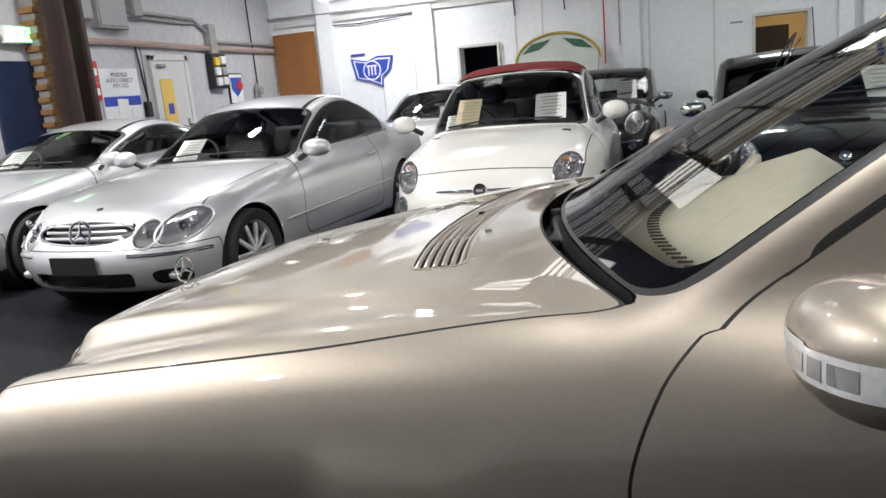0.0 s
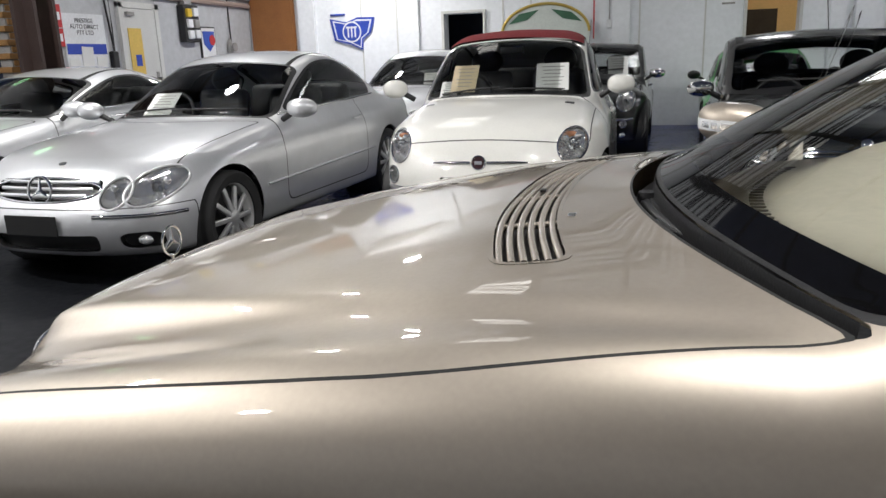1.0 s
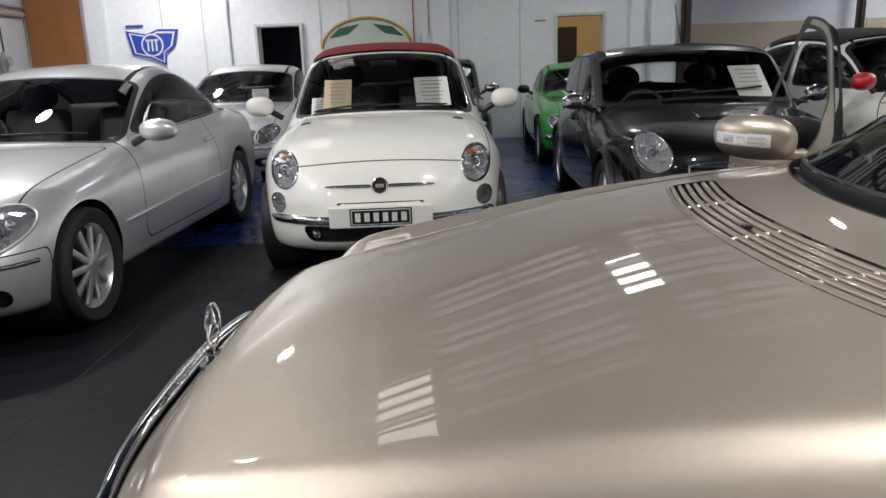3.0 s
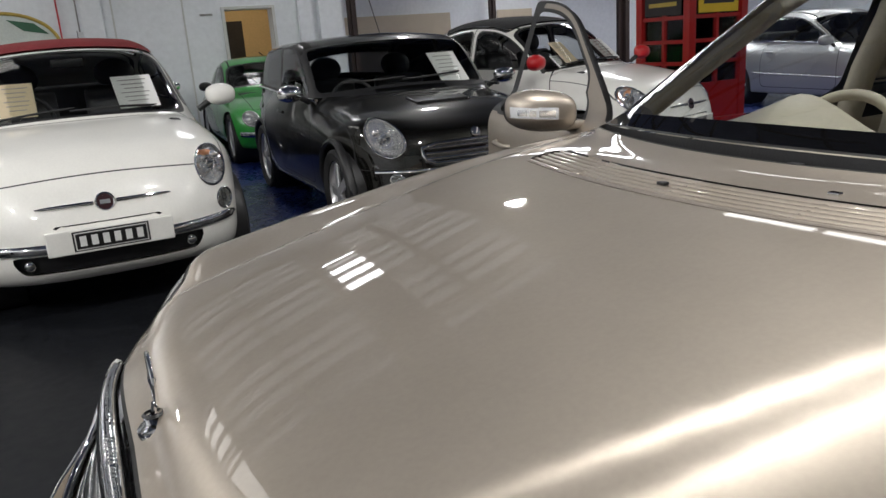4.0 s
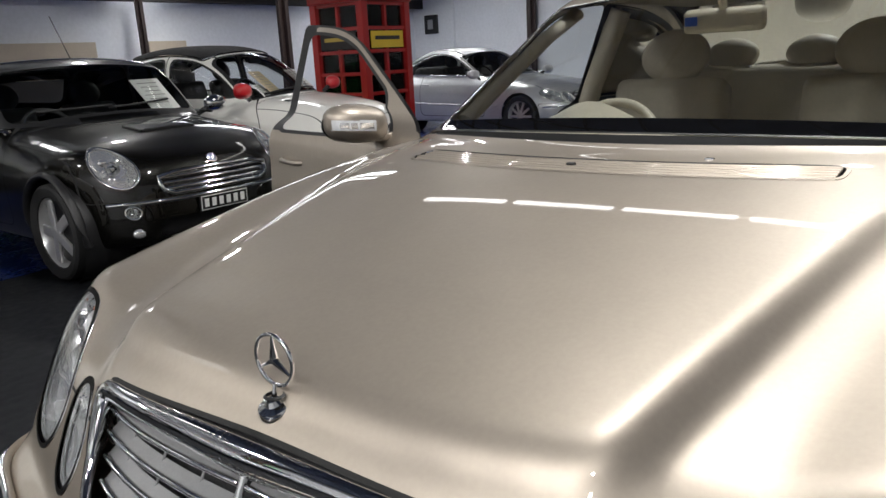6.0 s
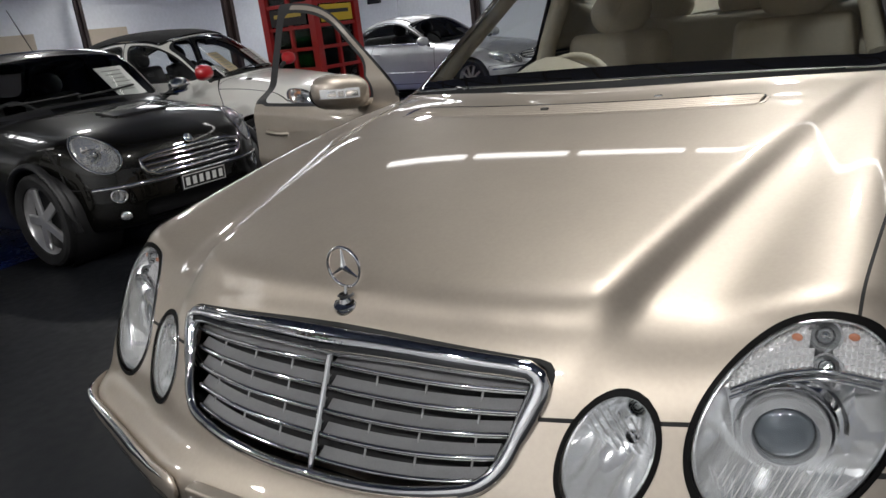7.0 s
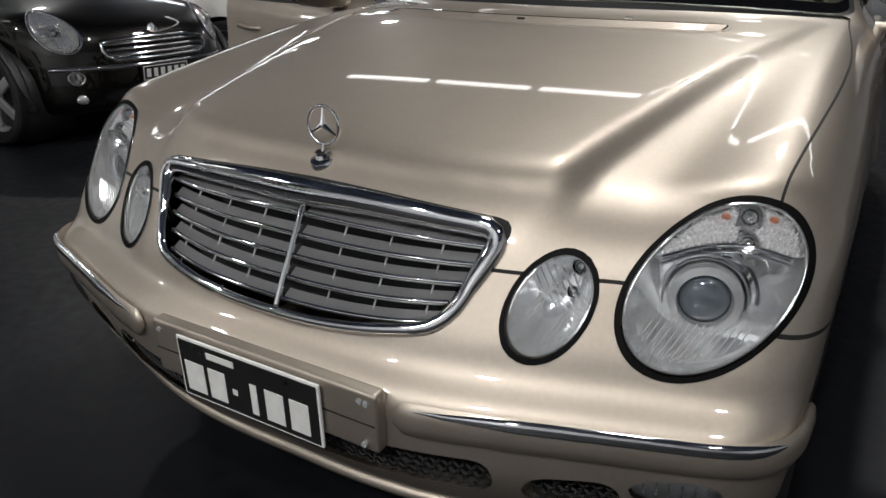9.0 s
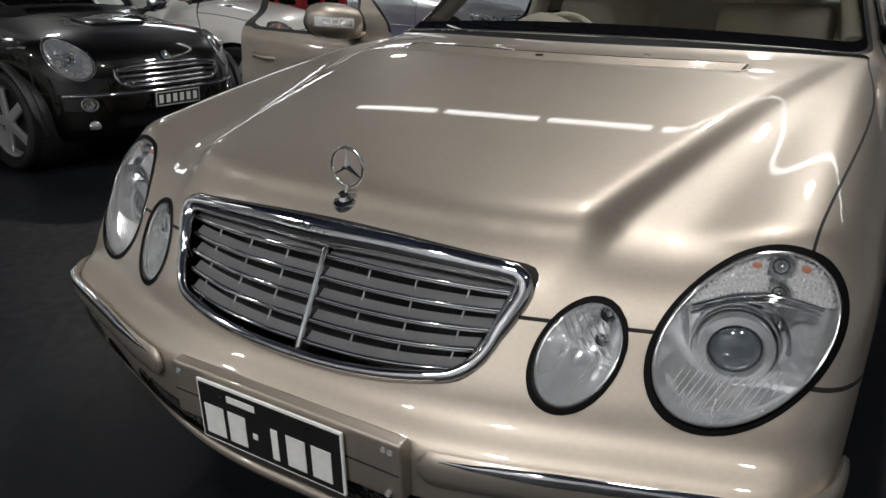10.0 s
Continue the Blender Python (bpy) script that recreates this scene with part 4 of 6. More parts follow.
def e_lamps(root, sk):
    c = ECAR
    oy, oz, ory, orz, ot = .737, .683, .1115, .141, -44.6
    iy, iz, iry, irz, it = .506, .638, .0645, .0835, -18.5
    for s in (1, -1):
        sk, lp, x0 = lamp(root, c, sk, s * oy, oz, ory, orz, ot, 2.05, "headlamp", .105, rim=.0038)
        lamp_lip(c, lp, s, oy, oz, ory - .007, orz - .007, ot)
        m = pose(.345, s * .722, .652, 0, 0, -14 * s) @ pose(0, 0, 0, 0, -86, 0)
        part("projector_ring", lathe([(.041, -.03), (.042, .006), (.045, .012), (.058, .010), (.061, .003), (.061, -.03)], 48, m), RINGSILVER, lp, smooth=30)
        part("projector_lens", ball(.041, .041, .02, m @ pose(0, 0, -.006), u=28, v=14), LENSDARK, lp, smooth=80)
        part("projector_bezel", lathe([(.062, -.03), (.066, -.006), (.069, -.004), (.073, -.016), (.083, -.024), (.086, -.02), (.09, -.03), (.112, -.07)], 48, m), CHROME, lp, smooth=30)
        for y, z, r in ((.762, .781, .022), (.768, .746, .0185)):
            mm = pose(on_skin(c, s * y, z) + .028, s * y, z, 0, -70, 0)
            b = part("bulb_cup", lathe([(r * .35, -.022), (r * .8, -.004), (r * .95, .006), (r * 1.08, .004), (r * 1.12, -.004)], 28, mm), RINGSILVER, lp, smooth=40)
            part("bulb", ball(r * .62, r * .62, r * .5, mm), LAMPGLASS, b, smooth=80)
            part("bulb_tip", ball(r * .3, r * .3, r * .3, mm @ pose(0, 0, -.006)), CHROME, b, smooth=80)
        for dy in (-.034, .036):
            part("amber_reflector", ball(.003, .0075, .006, pose(on_skin(c, s * (.762 + dy), .781) + .02, s * (.762 + dy), .781)), AMBER, lp, "orange indicator reflector", smooth=60)
        inside = oval(oy, oz, ory - .007, orz - .007, ot, 2.05)
        line = lambda y: .717 + .05 * (y - .65) + .022 * math.sin(math.pi * min(max((y - .65) / .19, 0), 1))
        bm = bmesh.new()
        st = .0074
        for row in range(16):
            for col in range(38):
                yy = .60 + st * col
                zz = line(yy) + .006 + st * row
                if inside(np.array(0.0), np.array(yy), np.array(zz)) > -.003:
                    continue
                if min(math.hypot(yy - .762, zz - .781), math.hypot(yy - .768, zz - .746)) < .019:
                    continue
                tip = bm.verts.new((on_skin(c, s * yy, zz) + .021, s * yy, zz))
                ring = [bm.verts.new((on_skin(c, s * (yy + dy), zz + dz) + .026, s * (yy + dy), zz + dz)) for dy, dz in ((-.0036, -.0036), (.0036, -.0036), (.0036, .0036), (-.0036, .0036))]
                for q in range(4):
                    bm.faces.new((tip, ring[q], ring[(q + 1) % 4]))
        bmesh.ops.recalc_face_normals(bm, faces=bm.faces)
        part("indicator_facets", bm, FACET, lp, "faceted clear indicator section", kind="stuff")
        for lift, r in ((0, .0045), (-.009, .003)):
            bar = [(on_skin(c, s * y, line(y) + lift) + .022, s * y, line(y) + lift) for y in np.linspace(.652, .834, 16)]
            part("lamp_divider", tube(bar, r, 8), CHROME, lp, smooth=60)
        for k in range(16):
            y0 = .628 + .011 * k
            zs = [z for z in np.linspace(.565, .625, 9) if inside(np.array(0.0), np.array(y0 + .5 * (z - .565)), np.array(z)) < -.006]
            if len(zs) > 2:
                part("lens_rib", tube([(on_skin(c, s * (y0 + .5 * (z - .565)), z) + .03, s * (y0 + .5 * (z - .565)), z) for z in zs], .0009, 5), FACET, lp)
        sk, li, x1 = lamp(root, c, sk, s * iy, iz, iry, irz, it, 2.05, "inner_headlamp", .075, rim=.0038)
        lamp_lip(c, li, s, iy, iz, iry - .007, irz - .007, it)
        for y, z, r in ((.53, .69, .013), (.529, .652, .010)):
            mm = pose(on_skin(c, s * y, z) + .035, s * y, z, 0, -75, 0)
            q = part("bulb_shield", lathe([(r * .5, -.02), (r, -.004), (r * 1.15, .006), (r * .9, .008), (r * .7, .002)], 24, mm), CHROME, li, smooth=40)
            part("bulb", ball(r * .6, r * .6, r * .6, mm), LAMPGLASS, q, smooth=80)
        a = pose(x1 + .055, s * iy, iz, -it * s, -20, 0)
        for k in range(7):
            yy = -.042 + .014 * k
            hgt = .068 * math.sqrt(max(.05, 1 - (yy / .056) ** 2))
            part("reflector_facet", tube([a @ Vector((0, yy, -hgt)), a @ Vector((-.004, yy, 0)), a @ Vector((0, yy, hgt))], .0022, 5), REFLECTOR, li)
    return sk


def e_bumper(root, sk):
    """The front bumper with its strips, sensors, plinth, plate, air intakes and fog lamps."""
    c = ECAR
    front = lambda x, y, z: rmax(x - .50, z - .684 + .062 * step(np.abs(y), .6, .9), k=.02)
    bump, gap, sk = sk.band(front, .0036)
    part("bumper_gap", gap.mesh("bumper_gap"), SEAM, root, kind="stuff")
    holes = [("lower_intake", lambda x, y, z: rmax(np.abs(z - .343 - .06 * y * y) - .038, np.abs(y) - .47, k=.04))]
    for s in (1, -1):
        holes.append(("side_intake", side(lambda x, y, z: rmax(np.abs(z - .345 - .12 * (y - .6)) - .036, np.abs(y - .592) - .08, k=.05), s)))
    made = []
    for name, g in holes:
        hole, bump = bump.cut(g)
        made.append((name, hole.moved(.035), hole))
    fogs = []
    for s in (1, -1):
        fog, bump = bump.cut(side(oval(.748, .383, .068, .026, 7, 2.3), s))
        fogs.append((s, fog))
    b = part("front_bumper", bump.mesh("front_bumper"), GOLD, root)
    lip = strip_on(c, np.linspace(-.80, .80, 40), [.225] * 40, .004)
    part("bumper_lip", tube(lip, .014, 8), GOLD, b, smooth=60)
    for name, back, hole in made:
        q = part(name, back.mesh(name), DARK, b)
        pv = hole.tidy().v
        bm = bmesh.new()
        n = 0
        st = .021
        for row in range(8):
            for col in range(60):
                y = pv[:, 1].min() + .012 + col * st + (row % 2) * st / 2
                z = pv[:, 2].min() + .008 + row * st * .82
                near = np.hypot(pv[:, 1] - y, pv[:, 2] - z).min()
                if near < .012 and y < pv[:, 1].max() - .008:
                    x = on_skin(c, y, z) + .022
                    tube([(x, y + .0112 * math.cos(a), z + .0112 * math.sin(a)) for a in np.radians(np.arange(30, 390, 60))], .0022, 4, True, bm)
        part("honeycomb", bm, SEAM, q, kind="stuff")
    for s, fog in fogs:
        f1 = part("fog_lamp", fog.mesh("fog_lamp"), LAMPGLASS, b)
        bowl = fog.moved(.012)
        part("fog_reflector", bowl.mesh("fog_reflector"), FACET, f1)
        for k in range(6):
            yy = .70 + .019 * k
            part("fog_rib", tube([(on_skin(c, s * yy, z) + .012, s * yy, z) for z in (.369, .383, .397)], .003, 5), REFLECTOR, f1)
        strip_z = lambda y: .458 + .008 * (y - .3) / .55
        pts = round_corner(c, s, np.linspace(5, 62, 40), strip_z)
        out = [(math.sqrt(max(0, 1 - (abs(y) / .93) ** 6)), s * (abs(y) / .93) ** 6) for _, y, _ in pts]
        pts = [(x - .006 * o[0], y + .006 * o[1], z) for (x, y, z), o in zip(pts, out)]
        rub = part("rub_strip", tube(pts, [.014] + [.032] * (len(pts) - 2) + [.012], 10, flat=.35, up=(1, 0, 0)), GOLD, b, smooth=60)
        crm = [(x - .007 * o[0], y + .007 * o[1], z + .02) for (x, y, z), o in zip(pts[2:-7], out[2:-7])]
        part("chrome_strip", tube(crm, [.002, .003, .0045, .006, .007, .008, .009, .01, .011, .012] + [.013] * (len(crm) - 13) + [.011, .008, .003], 10, flat=.6, up=(1, 0, 0)), CHROME, rub, smooth=60)
        for yy, zz in ((.335, .457), (.64, .438), (.84, .44)):
            x = on_skin(c, s * yy, zz)
            nrm = pose(x - (.01 if yy < .5 else 0), s * yy, zz, 0, 0, -(4 if yy < .5 else 27 if yy < .7 else 48) * s) @ pose(0, 0, 0, 0, -90, 0)
            part("parking_sensor", lathe([(0, .003), (.008, .003), (.009, .001), (.0095, -.002), (.0115, .002), (.0125, -.01)], 24, nrm), GOLD, b, smooth=30)
    pl = part("plate_plinth", box(.03, .54, .118, pose(.03, -.026, .446, 0, -3, 0), .008, seg=3), GOLD, b, smooth=40)
    for yy, zz in ((-.262, .485), (-.275, .484), (-.27, .402), (.225, .485)):
        part("screw", cyl(.0055, .0055, .006, pose(.0135, yy, zz, 0, -90, 0), 14), STEELCAN, pl)
    part("plinth_line", box(.002, .53, .0022, pose(.0145, -.026, .442)), SEAM, pl)
    pm = pose(.006, -.012, .43, 0, -3, 0)
    plate = part("number_plate", box(.006, .348, .132, pm, .004), PLATEWHITE, b)
    part("plate_field", box(.003, .338, .122, pm @ pose(-.0025, 0, 0), .001), PLATEBLACK, plate)
    for y, w in ((.133, .05), (.075, .044), (-.018, .016), (-.068, .044), (-.126, .044)):
        part("plate_bar", box(.002, w, .066, pm @ pose(-.0042, y, -.016), .0008), PLATEWHITE, plate)
    part("plate_bar", box(.002, .012, .012, pm @ pose(-.0042, .03, -.016), .0008), PLATEWHITE, plate)
    part("plate_bar", box(.002, .07, .014, pm @ pose(-.0042, .06, .044), .0008), PLATEWHITE, plate)
    for y in (.13, .11, -.1, -.1):
        part("screw", cyl(.0045, .0045, .004, pm @ pose(-.005, y, .05 if y != .11 else .04, 0, -90, 0), 12), DARK, plate)
    return sk


def e_star(root, at):
    """The standing ring emblem on its little chrome base."""
    x, y, z = at
    base = part("emblem_base", lathe([(.026, -.012), (.0265, .0), (.024, .006), (.013, .009), (.009, .016), (.0, .018)], 28, pose(x, y, z - .007, 0, -19, 0)), CHROME, root, smooth=40)
    part("emblem_collar", lathe([(.012, .0), (.016, .003), (.012, .006)], 20, pose(x, y, z + .008)), DARK, base, smooth=40)
    cz = z + .062
    m = pose(x + .006, y, cz, 90, 0, 90)
    ring = tube([m @ Vector((.037 * math.cos(a), .037 * math.sin(a), 0)) for a in np.linspace(0, 2 * math.pi, 49)[:-1]], .0032, 8, True, up=(1, 0, 0))
    star = part("emblem_ring", ring, CHROME, base, smooth=60)
    bm = None
    for a in (90, 210, 330):
        tip = Vector((.036 * math.cos(radians(a)), .036 * math.sin(radians(a)), 0))
        bm = tube([m @ Vector((0, 0, 0)), m @ (tip * .5), m @ tip], [.0062, .0036, .0014], 6, bm=bm, up=(1, 0, 0))
    part("emblem_spokes", bm, CHROME, base, smooth=40)
    part("emblem_stem", tube([(x, y, z + .01), (x + .004, y, z + .028)], .004, 8), CHROME, base, smooth=60)


VENT_MID = spl((-.56, 1.280), (-.3, 1.225), (0, 1.205), (.3, 1.225), (.56, 1.280))


def e_hood(root, sk):
    c = ECAR
    rear = lambda y: 1.39 + .25 * (np.abs(y) / .79) ** 2
    hood = lambda x, y, z: rmax(np.abs(y) - .80 - .03 * step(x, .3, 1.05) + .048 * step(x, 1.1, 1.72), .684 - z, x - rear(y), k=.012)
    inner, gap, sk = sk.band(hood, .0024)
    part("hood_gap", gap.mesh("hood_gap"), SEAM, root)
    half = .058
    vent = lambda x, y, z: rmax(np.abs(x - VENT_MID(y)) - half, np.abs(y) - .53, k=.04)
    slot, rim, inner = inner.band(vent, .004)
    h = part("hood", inner.mesh("hood"), GOLD, root)
    vr = part("vent_rim", rim.mesh("vent_rim", .001), GOLD, h)
    tray = slot.moved(0, -.03)
    part("vent_tray", tray.mesh("vent_tray"), DARK, h)
    zt = lambda x, y: surf_z(c, x, y)
    for k in range(6):
        off = -half + .012 + k * (2 * half - .024) / 5
        pts = []
        for y in np.linspace(-.515, .515, 41):
            x = float(VENT_MID(y)) + off
            pts.append((x, y, zt(x, y) - .005))
        part("vent_slat", tube(pts, .0062, 8, flat=.9, up=(0, 0, 1)), GOLD, h, smooth=70)
    for y in (-.27, .27, -.01):
        part("vent_bridge", tube([(float(VENT_MID(y)) + o, y, zt(float(VENT_MID(y)) + o, y) - .008) for o in np.linspace(-half, half, 8)], .006, 6), GOLD, h, smooth=70)
    for y in (.03, -.257):
        x = float(VENT_MID(y)) + (0 if y > 0 else .08)
        part("washer_nozzle", box(.014, .02, .006, pose(x, y, zt(x, y) + .002), .002), DARK if y > 0 else CHROME, h)
    # trough under the rear edge of the bonnet
    trough = lambda x, y, z: rmax(rear(y) - x - .01, c.xe(x, np.abs(y)) - 1.434, np.abs(y) - .782, .9 - z, k=.02)
    tr, line, sk = sk.band(trough, .004)
    low = tr.moved(0, -.05)
    cow = part("cowl", low.mesh("cowl"), DARK, root)
    bm = bmesh.new()
    cols = []
    for y in np.linspace(-.76, .76, 41):
        x = 1.4
        for _ in range(12):
            x += 1.435 - float(c.xe(x, abs(y)))
        zt_ = surf_z(c, x, y)
        cols.append([bm.verts.new((x - d, y, zt_ - h)) for d, h in ((0, .001), (.002, .02), (.012, .1))])
    for a, b in zip(cols, cols[1:]):
        for q in range(2):
            bm.faces.new((a[q], a[q + 1], b[q + 1], b[q]))
    part("cowl_wall", bm, DARK, cow, smooth=60)
    for y0, y1 in ((.60, .02), (-.08, -.66)):
        xa = float(rear(y0)) + .03
        base = lambda y, q: (float(rear(y)) + .028 + .03 * q, y, surf_z(c, float(rear(y)) + .028 + .03 * q, y) - .04 + .012 * q)
        w = part("wiper", tube([base(y0 + (y1 - y0) * q, q) for q in np.linspace(0, .6, 7)], [.015, .013, .011, .01, .009, .008, .007], 8), DARK, root, smooth=60)
        part("wiper_blade", tube([base(y0 + (y1 - y0) * q, q + .35) for q in np.linspace(-.1, 1, 14)], .008, 6), DARK, w, smooth=60)
        part("wiper_pivot", cyl(.022, .016, .03, pose(xa, y0, surf_z(c, xa, y0) - .03), 16), DARK, w)
    for y in (.45, .3, -.3):
        x = float(rear(y)) + .04
        part("cowl_cover", box(.05, .11, .03, pose(x, y, surf_z(c, x, y) - .045), .01), DARK, cow)
    return sk


def surf_z(c, x, y):
    """The height of the car's skin over x, y."""
    zs = np.linspace(.5, 1.6, 441)
    v = c.field(np.full_like(zs, x), np.full_like(zs, y), zs)
    k = min(len(zs) - 2, len(zs) - 1 - int(np.argmax(v[::-1] < 0)))
    return float(zs[k] + (zs[k + 1] - zs[k]) * v[k] / (v[k] - v[k + 1]))


def e_mirror(parent, at, out):
    """A rounded mirror shell with a clear turn signal across its front."""
    x, y, z = at

    def shell(grow, u, v):
        bm = ball(.085, .125, .082, pose(x, y, z), u=u, v=v)
        for w in bm.verts:
            p = w.co - Vector(at)
            p = Vector((p.x, math.copysign(abs(p.y / .125) ** .8 * .125, p.y), math.copysign(abs(p.z / .082) ** .75 * .072, p.z)))
            if p.x > .045:
                p.x = .045 + (p.x - .045) * .15
            if p.x < 0:
                p.x -= .022 * (1 - abs(p.y + out * .08) / .2)
            p.z += .012 * (p.y * out) / .125
            w.co = Vector(at) + p * grow
        return bm

    w = part("door_mirror", shell(1, 36, 24), GOLD, parent, smooth=60)
    part("mirror_glass", ball(.006, .105, .066, pose(x + .058, y, z)), CHROME, w, smooth=60)
    part("mirror_seal", tube([(x + .045, y + .113 * math.cos(a), z + .065 * math.sin(a)) for a in np.linspace(0, 2 * math.pi, 33)[:-1]], .004, 6, True, up=(1, 0, 0)), DARK, w)

    def keep(bm, half, lo, hi):
        gone = []
        for f in bm.faces:
            p = f.calc_center_median() - Vector(at)
            if abs(p.z - .01 * p.y * out / .125 + .004) > half or p.x > -.01 or not lo < p.y * out < hi:
                gone.append(f)
        bmesh.ops.delete(bm, geom=gone, context="FACES")
        return bm
    li = part("turn_signal", keep(shell(1.012, 96, 96), .019, -.02, .12), SIGNALWHITE, w, "clear ribbed turn signal", smooth=60)
    for k in range(4):
        part("signal_cell", keep(shell(1.02, 96, 96), .011, -.012 + .031 * k, .012 + .031 * k), REFLECTOR, li, smooth=60)
    part("mirror_arm", box(.09, .1, .03, pose(x + .01, y - out * .12, z - .06, 0, 0, 0), .014, seg=3), GOLD, w, smooth=50)
    return w


def saloon():
    root = thing("sedan_car", "champagne gold saloon car, chrome grille, one front door open", "car", pose(0, 0, 0))
    c = ECAR
    sk = c.skin(.0145)
    r, ra = .325, .365
    for x0 in (.835, 3.69):
        _, sk = sk.cut(arch(x0, r, ra))
        liner(root, x0, r, ra, .55, .84)
        for s in (1, -1):
            wheel(root, (x0, s * .79, r), r, .215, s, 7)
    sk = e_grille(root, sk)
    sk = e_lamps(root, sk)
    sk = e_hood(root, sk)
    sk = e_bumper(root, sk)
    pane = lambda a, b, inset: lambda x, y, z: rmax(a - c.xe(x, np.abs(y)), c.xe(x, np.abs(y)) - b, np.abs(y) - c.hw(x, z) + inset, c.belt(x) - .02 - z, k=.06)
    for name, a, b in (("windscreen", 1.44, 2.2), ("rear_window", 3.2, 3.98)):
        inner, line, sk = sk.band(pane(a, b, .016), .006)
        part("window_seal", line.mesh("window_seal"), DARK, root)
        clear, band = inner.cut(pane(a + (.062 if name == 'windscreen' else .03), b - .02, .024))
        gl = part(name, clear.mesh(name), SCREENGLASS, root)
        part("glass_border", band.mesh("glass_border"), BLACKGLASS, gl)
    for k, (x0, x1) in enumerate(((1.645, 2.70), (2.70, 3.62))):
        for s in (1, -1):
            lead = (lambda z: np.minimum(np.maximum(z - .8, 0) ** 1.5 * .9 + np.maximum(z - .92, 0) ** 2 * 4, .22)) if k == 0 else (lambda z: 0 * z)
            top_edge = lambda x, y, z: z - c.roof(c.xe(x, np.abs(y))) + c.roof_crown * (y / .6) ** 2 + .045 + .005 * step(x, 2.0, 2.5)
            rail = lambda x, y, z: np.where(z > c.belt(x) + .03, np.maximum(top_edge(x, y, z), c.hw(x, z) - .05 - y), -1.0)
            g = side(lambda x, y, z: np.where(y > .3, rmax(.3 - z, x0 + lead(z) - x, x - x1, rail(x, y, z), k=.03), 1.0), s)
            inner, line, sk = sk.band(g, .0025)
            part("door_gap", line.mesh("door_gap"), SEAM, root)
            win = side(lambda x, y, z: np.where(y > .25, rmax(c.belt(x) + .015 - z, top_edge(x, y, z) + .045, x0 + lead(z) * .8 + .14 * (k == 0) + .04 - x, x - x1 + .06, k=.05), 1.0), s)
            glass, rest = inner.cut(win)
            seal, panel = rest.cut(lambda x, y, z: win(x, y, z) - .014)
            trim, panel = panel.cut(lambda x, y, z: np.maximum(c.belt(x) + .01 - z, np.minimum(x1 - .1 - x, np.maximum(-.012 - top_edge(x, y, z), c.belt(x) + .09 - z)) if k == 0 else (x - x0 - .1)))
            d = part("front_door" if k == 0 else "rear_door", panel.mesh("door"), GOLD, root)
            part("door_inner", panel.mesh("door_inner", -.03), DARK, d)
            part("frame_trim", trim.mesh("frame_trim"), DARK, d, "black window pillar trim")
            part("window_seal", seal.mesh("window_seal"), DARK, d)
            if not (s == 1 and k == 0):
                part("side_window", glass.mesh("side_window"), GLASS, d)
            wy = float(c.wide(x1)) - .01
            part("door_handle", tube([(x1 - .26, s * wy, .84), (x1 - .23, s * (wy + .03), .842), (x1 - .13, s * (wy + .03), .848), (x1 - .1, s * wy, .85)], .012, 8), GOLD, d, smooth=60)
            part("handle_cup", ball(.09, .008, .035, pose(x1 - .18, s * (wy - .002), .845)), GOLD, d, smooth=60)
            part("door_card", box(x1 - x0 - .12, .05, .5, pose((x0 + x1) / 2 + .04, s * (wy - .09), .66), .03, seg=3), BEIGE, d, smooth=40)
            if k == 0:
                e_mirror(d, (1.92, s * 1.0, 1.035), s)
            if s == 1 and k == 0:
                turn = Matrix.Translation((1.70, .95, 0)) @ pose(0, 0, 0, 0, 0, 81) @ Matrix.Translation((-1.70, -.95, 0))
                d.matrix_local = turn
    part("body", sk.mesh("body"), GOLD, root)
    e_star(root, (.266, 0, surf_z(c, .266, 0)))
    e_inside(root)
    return root


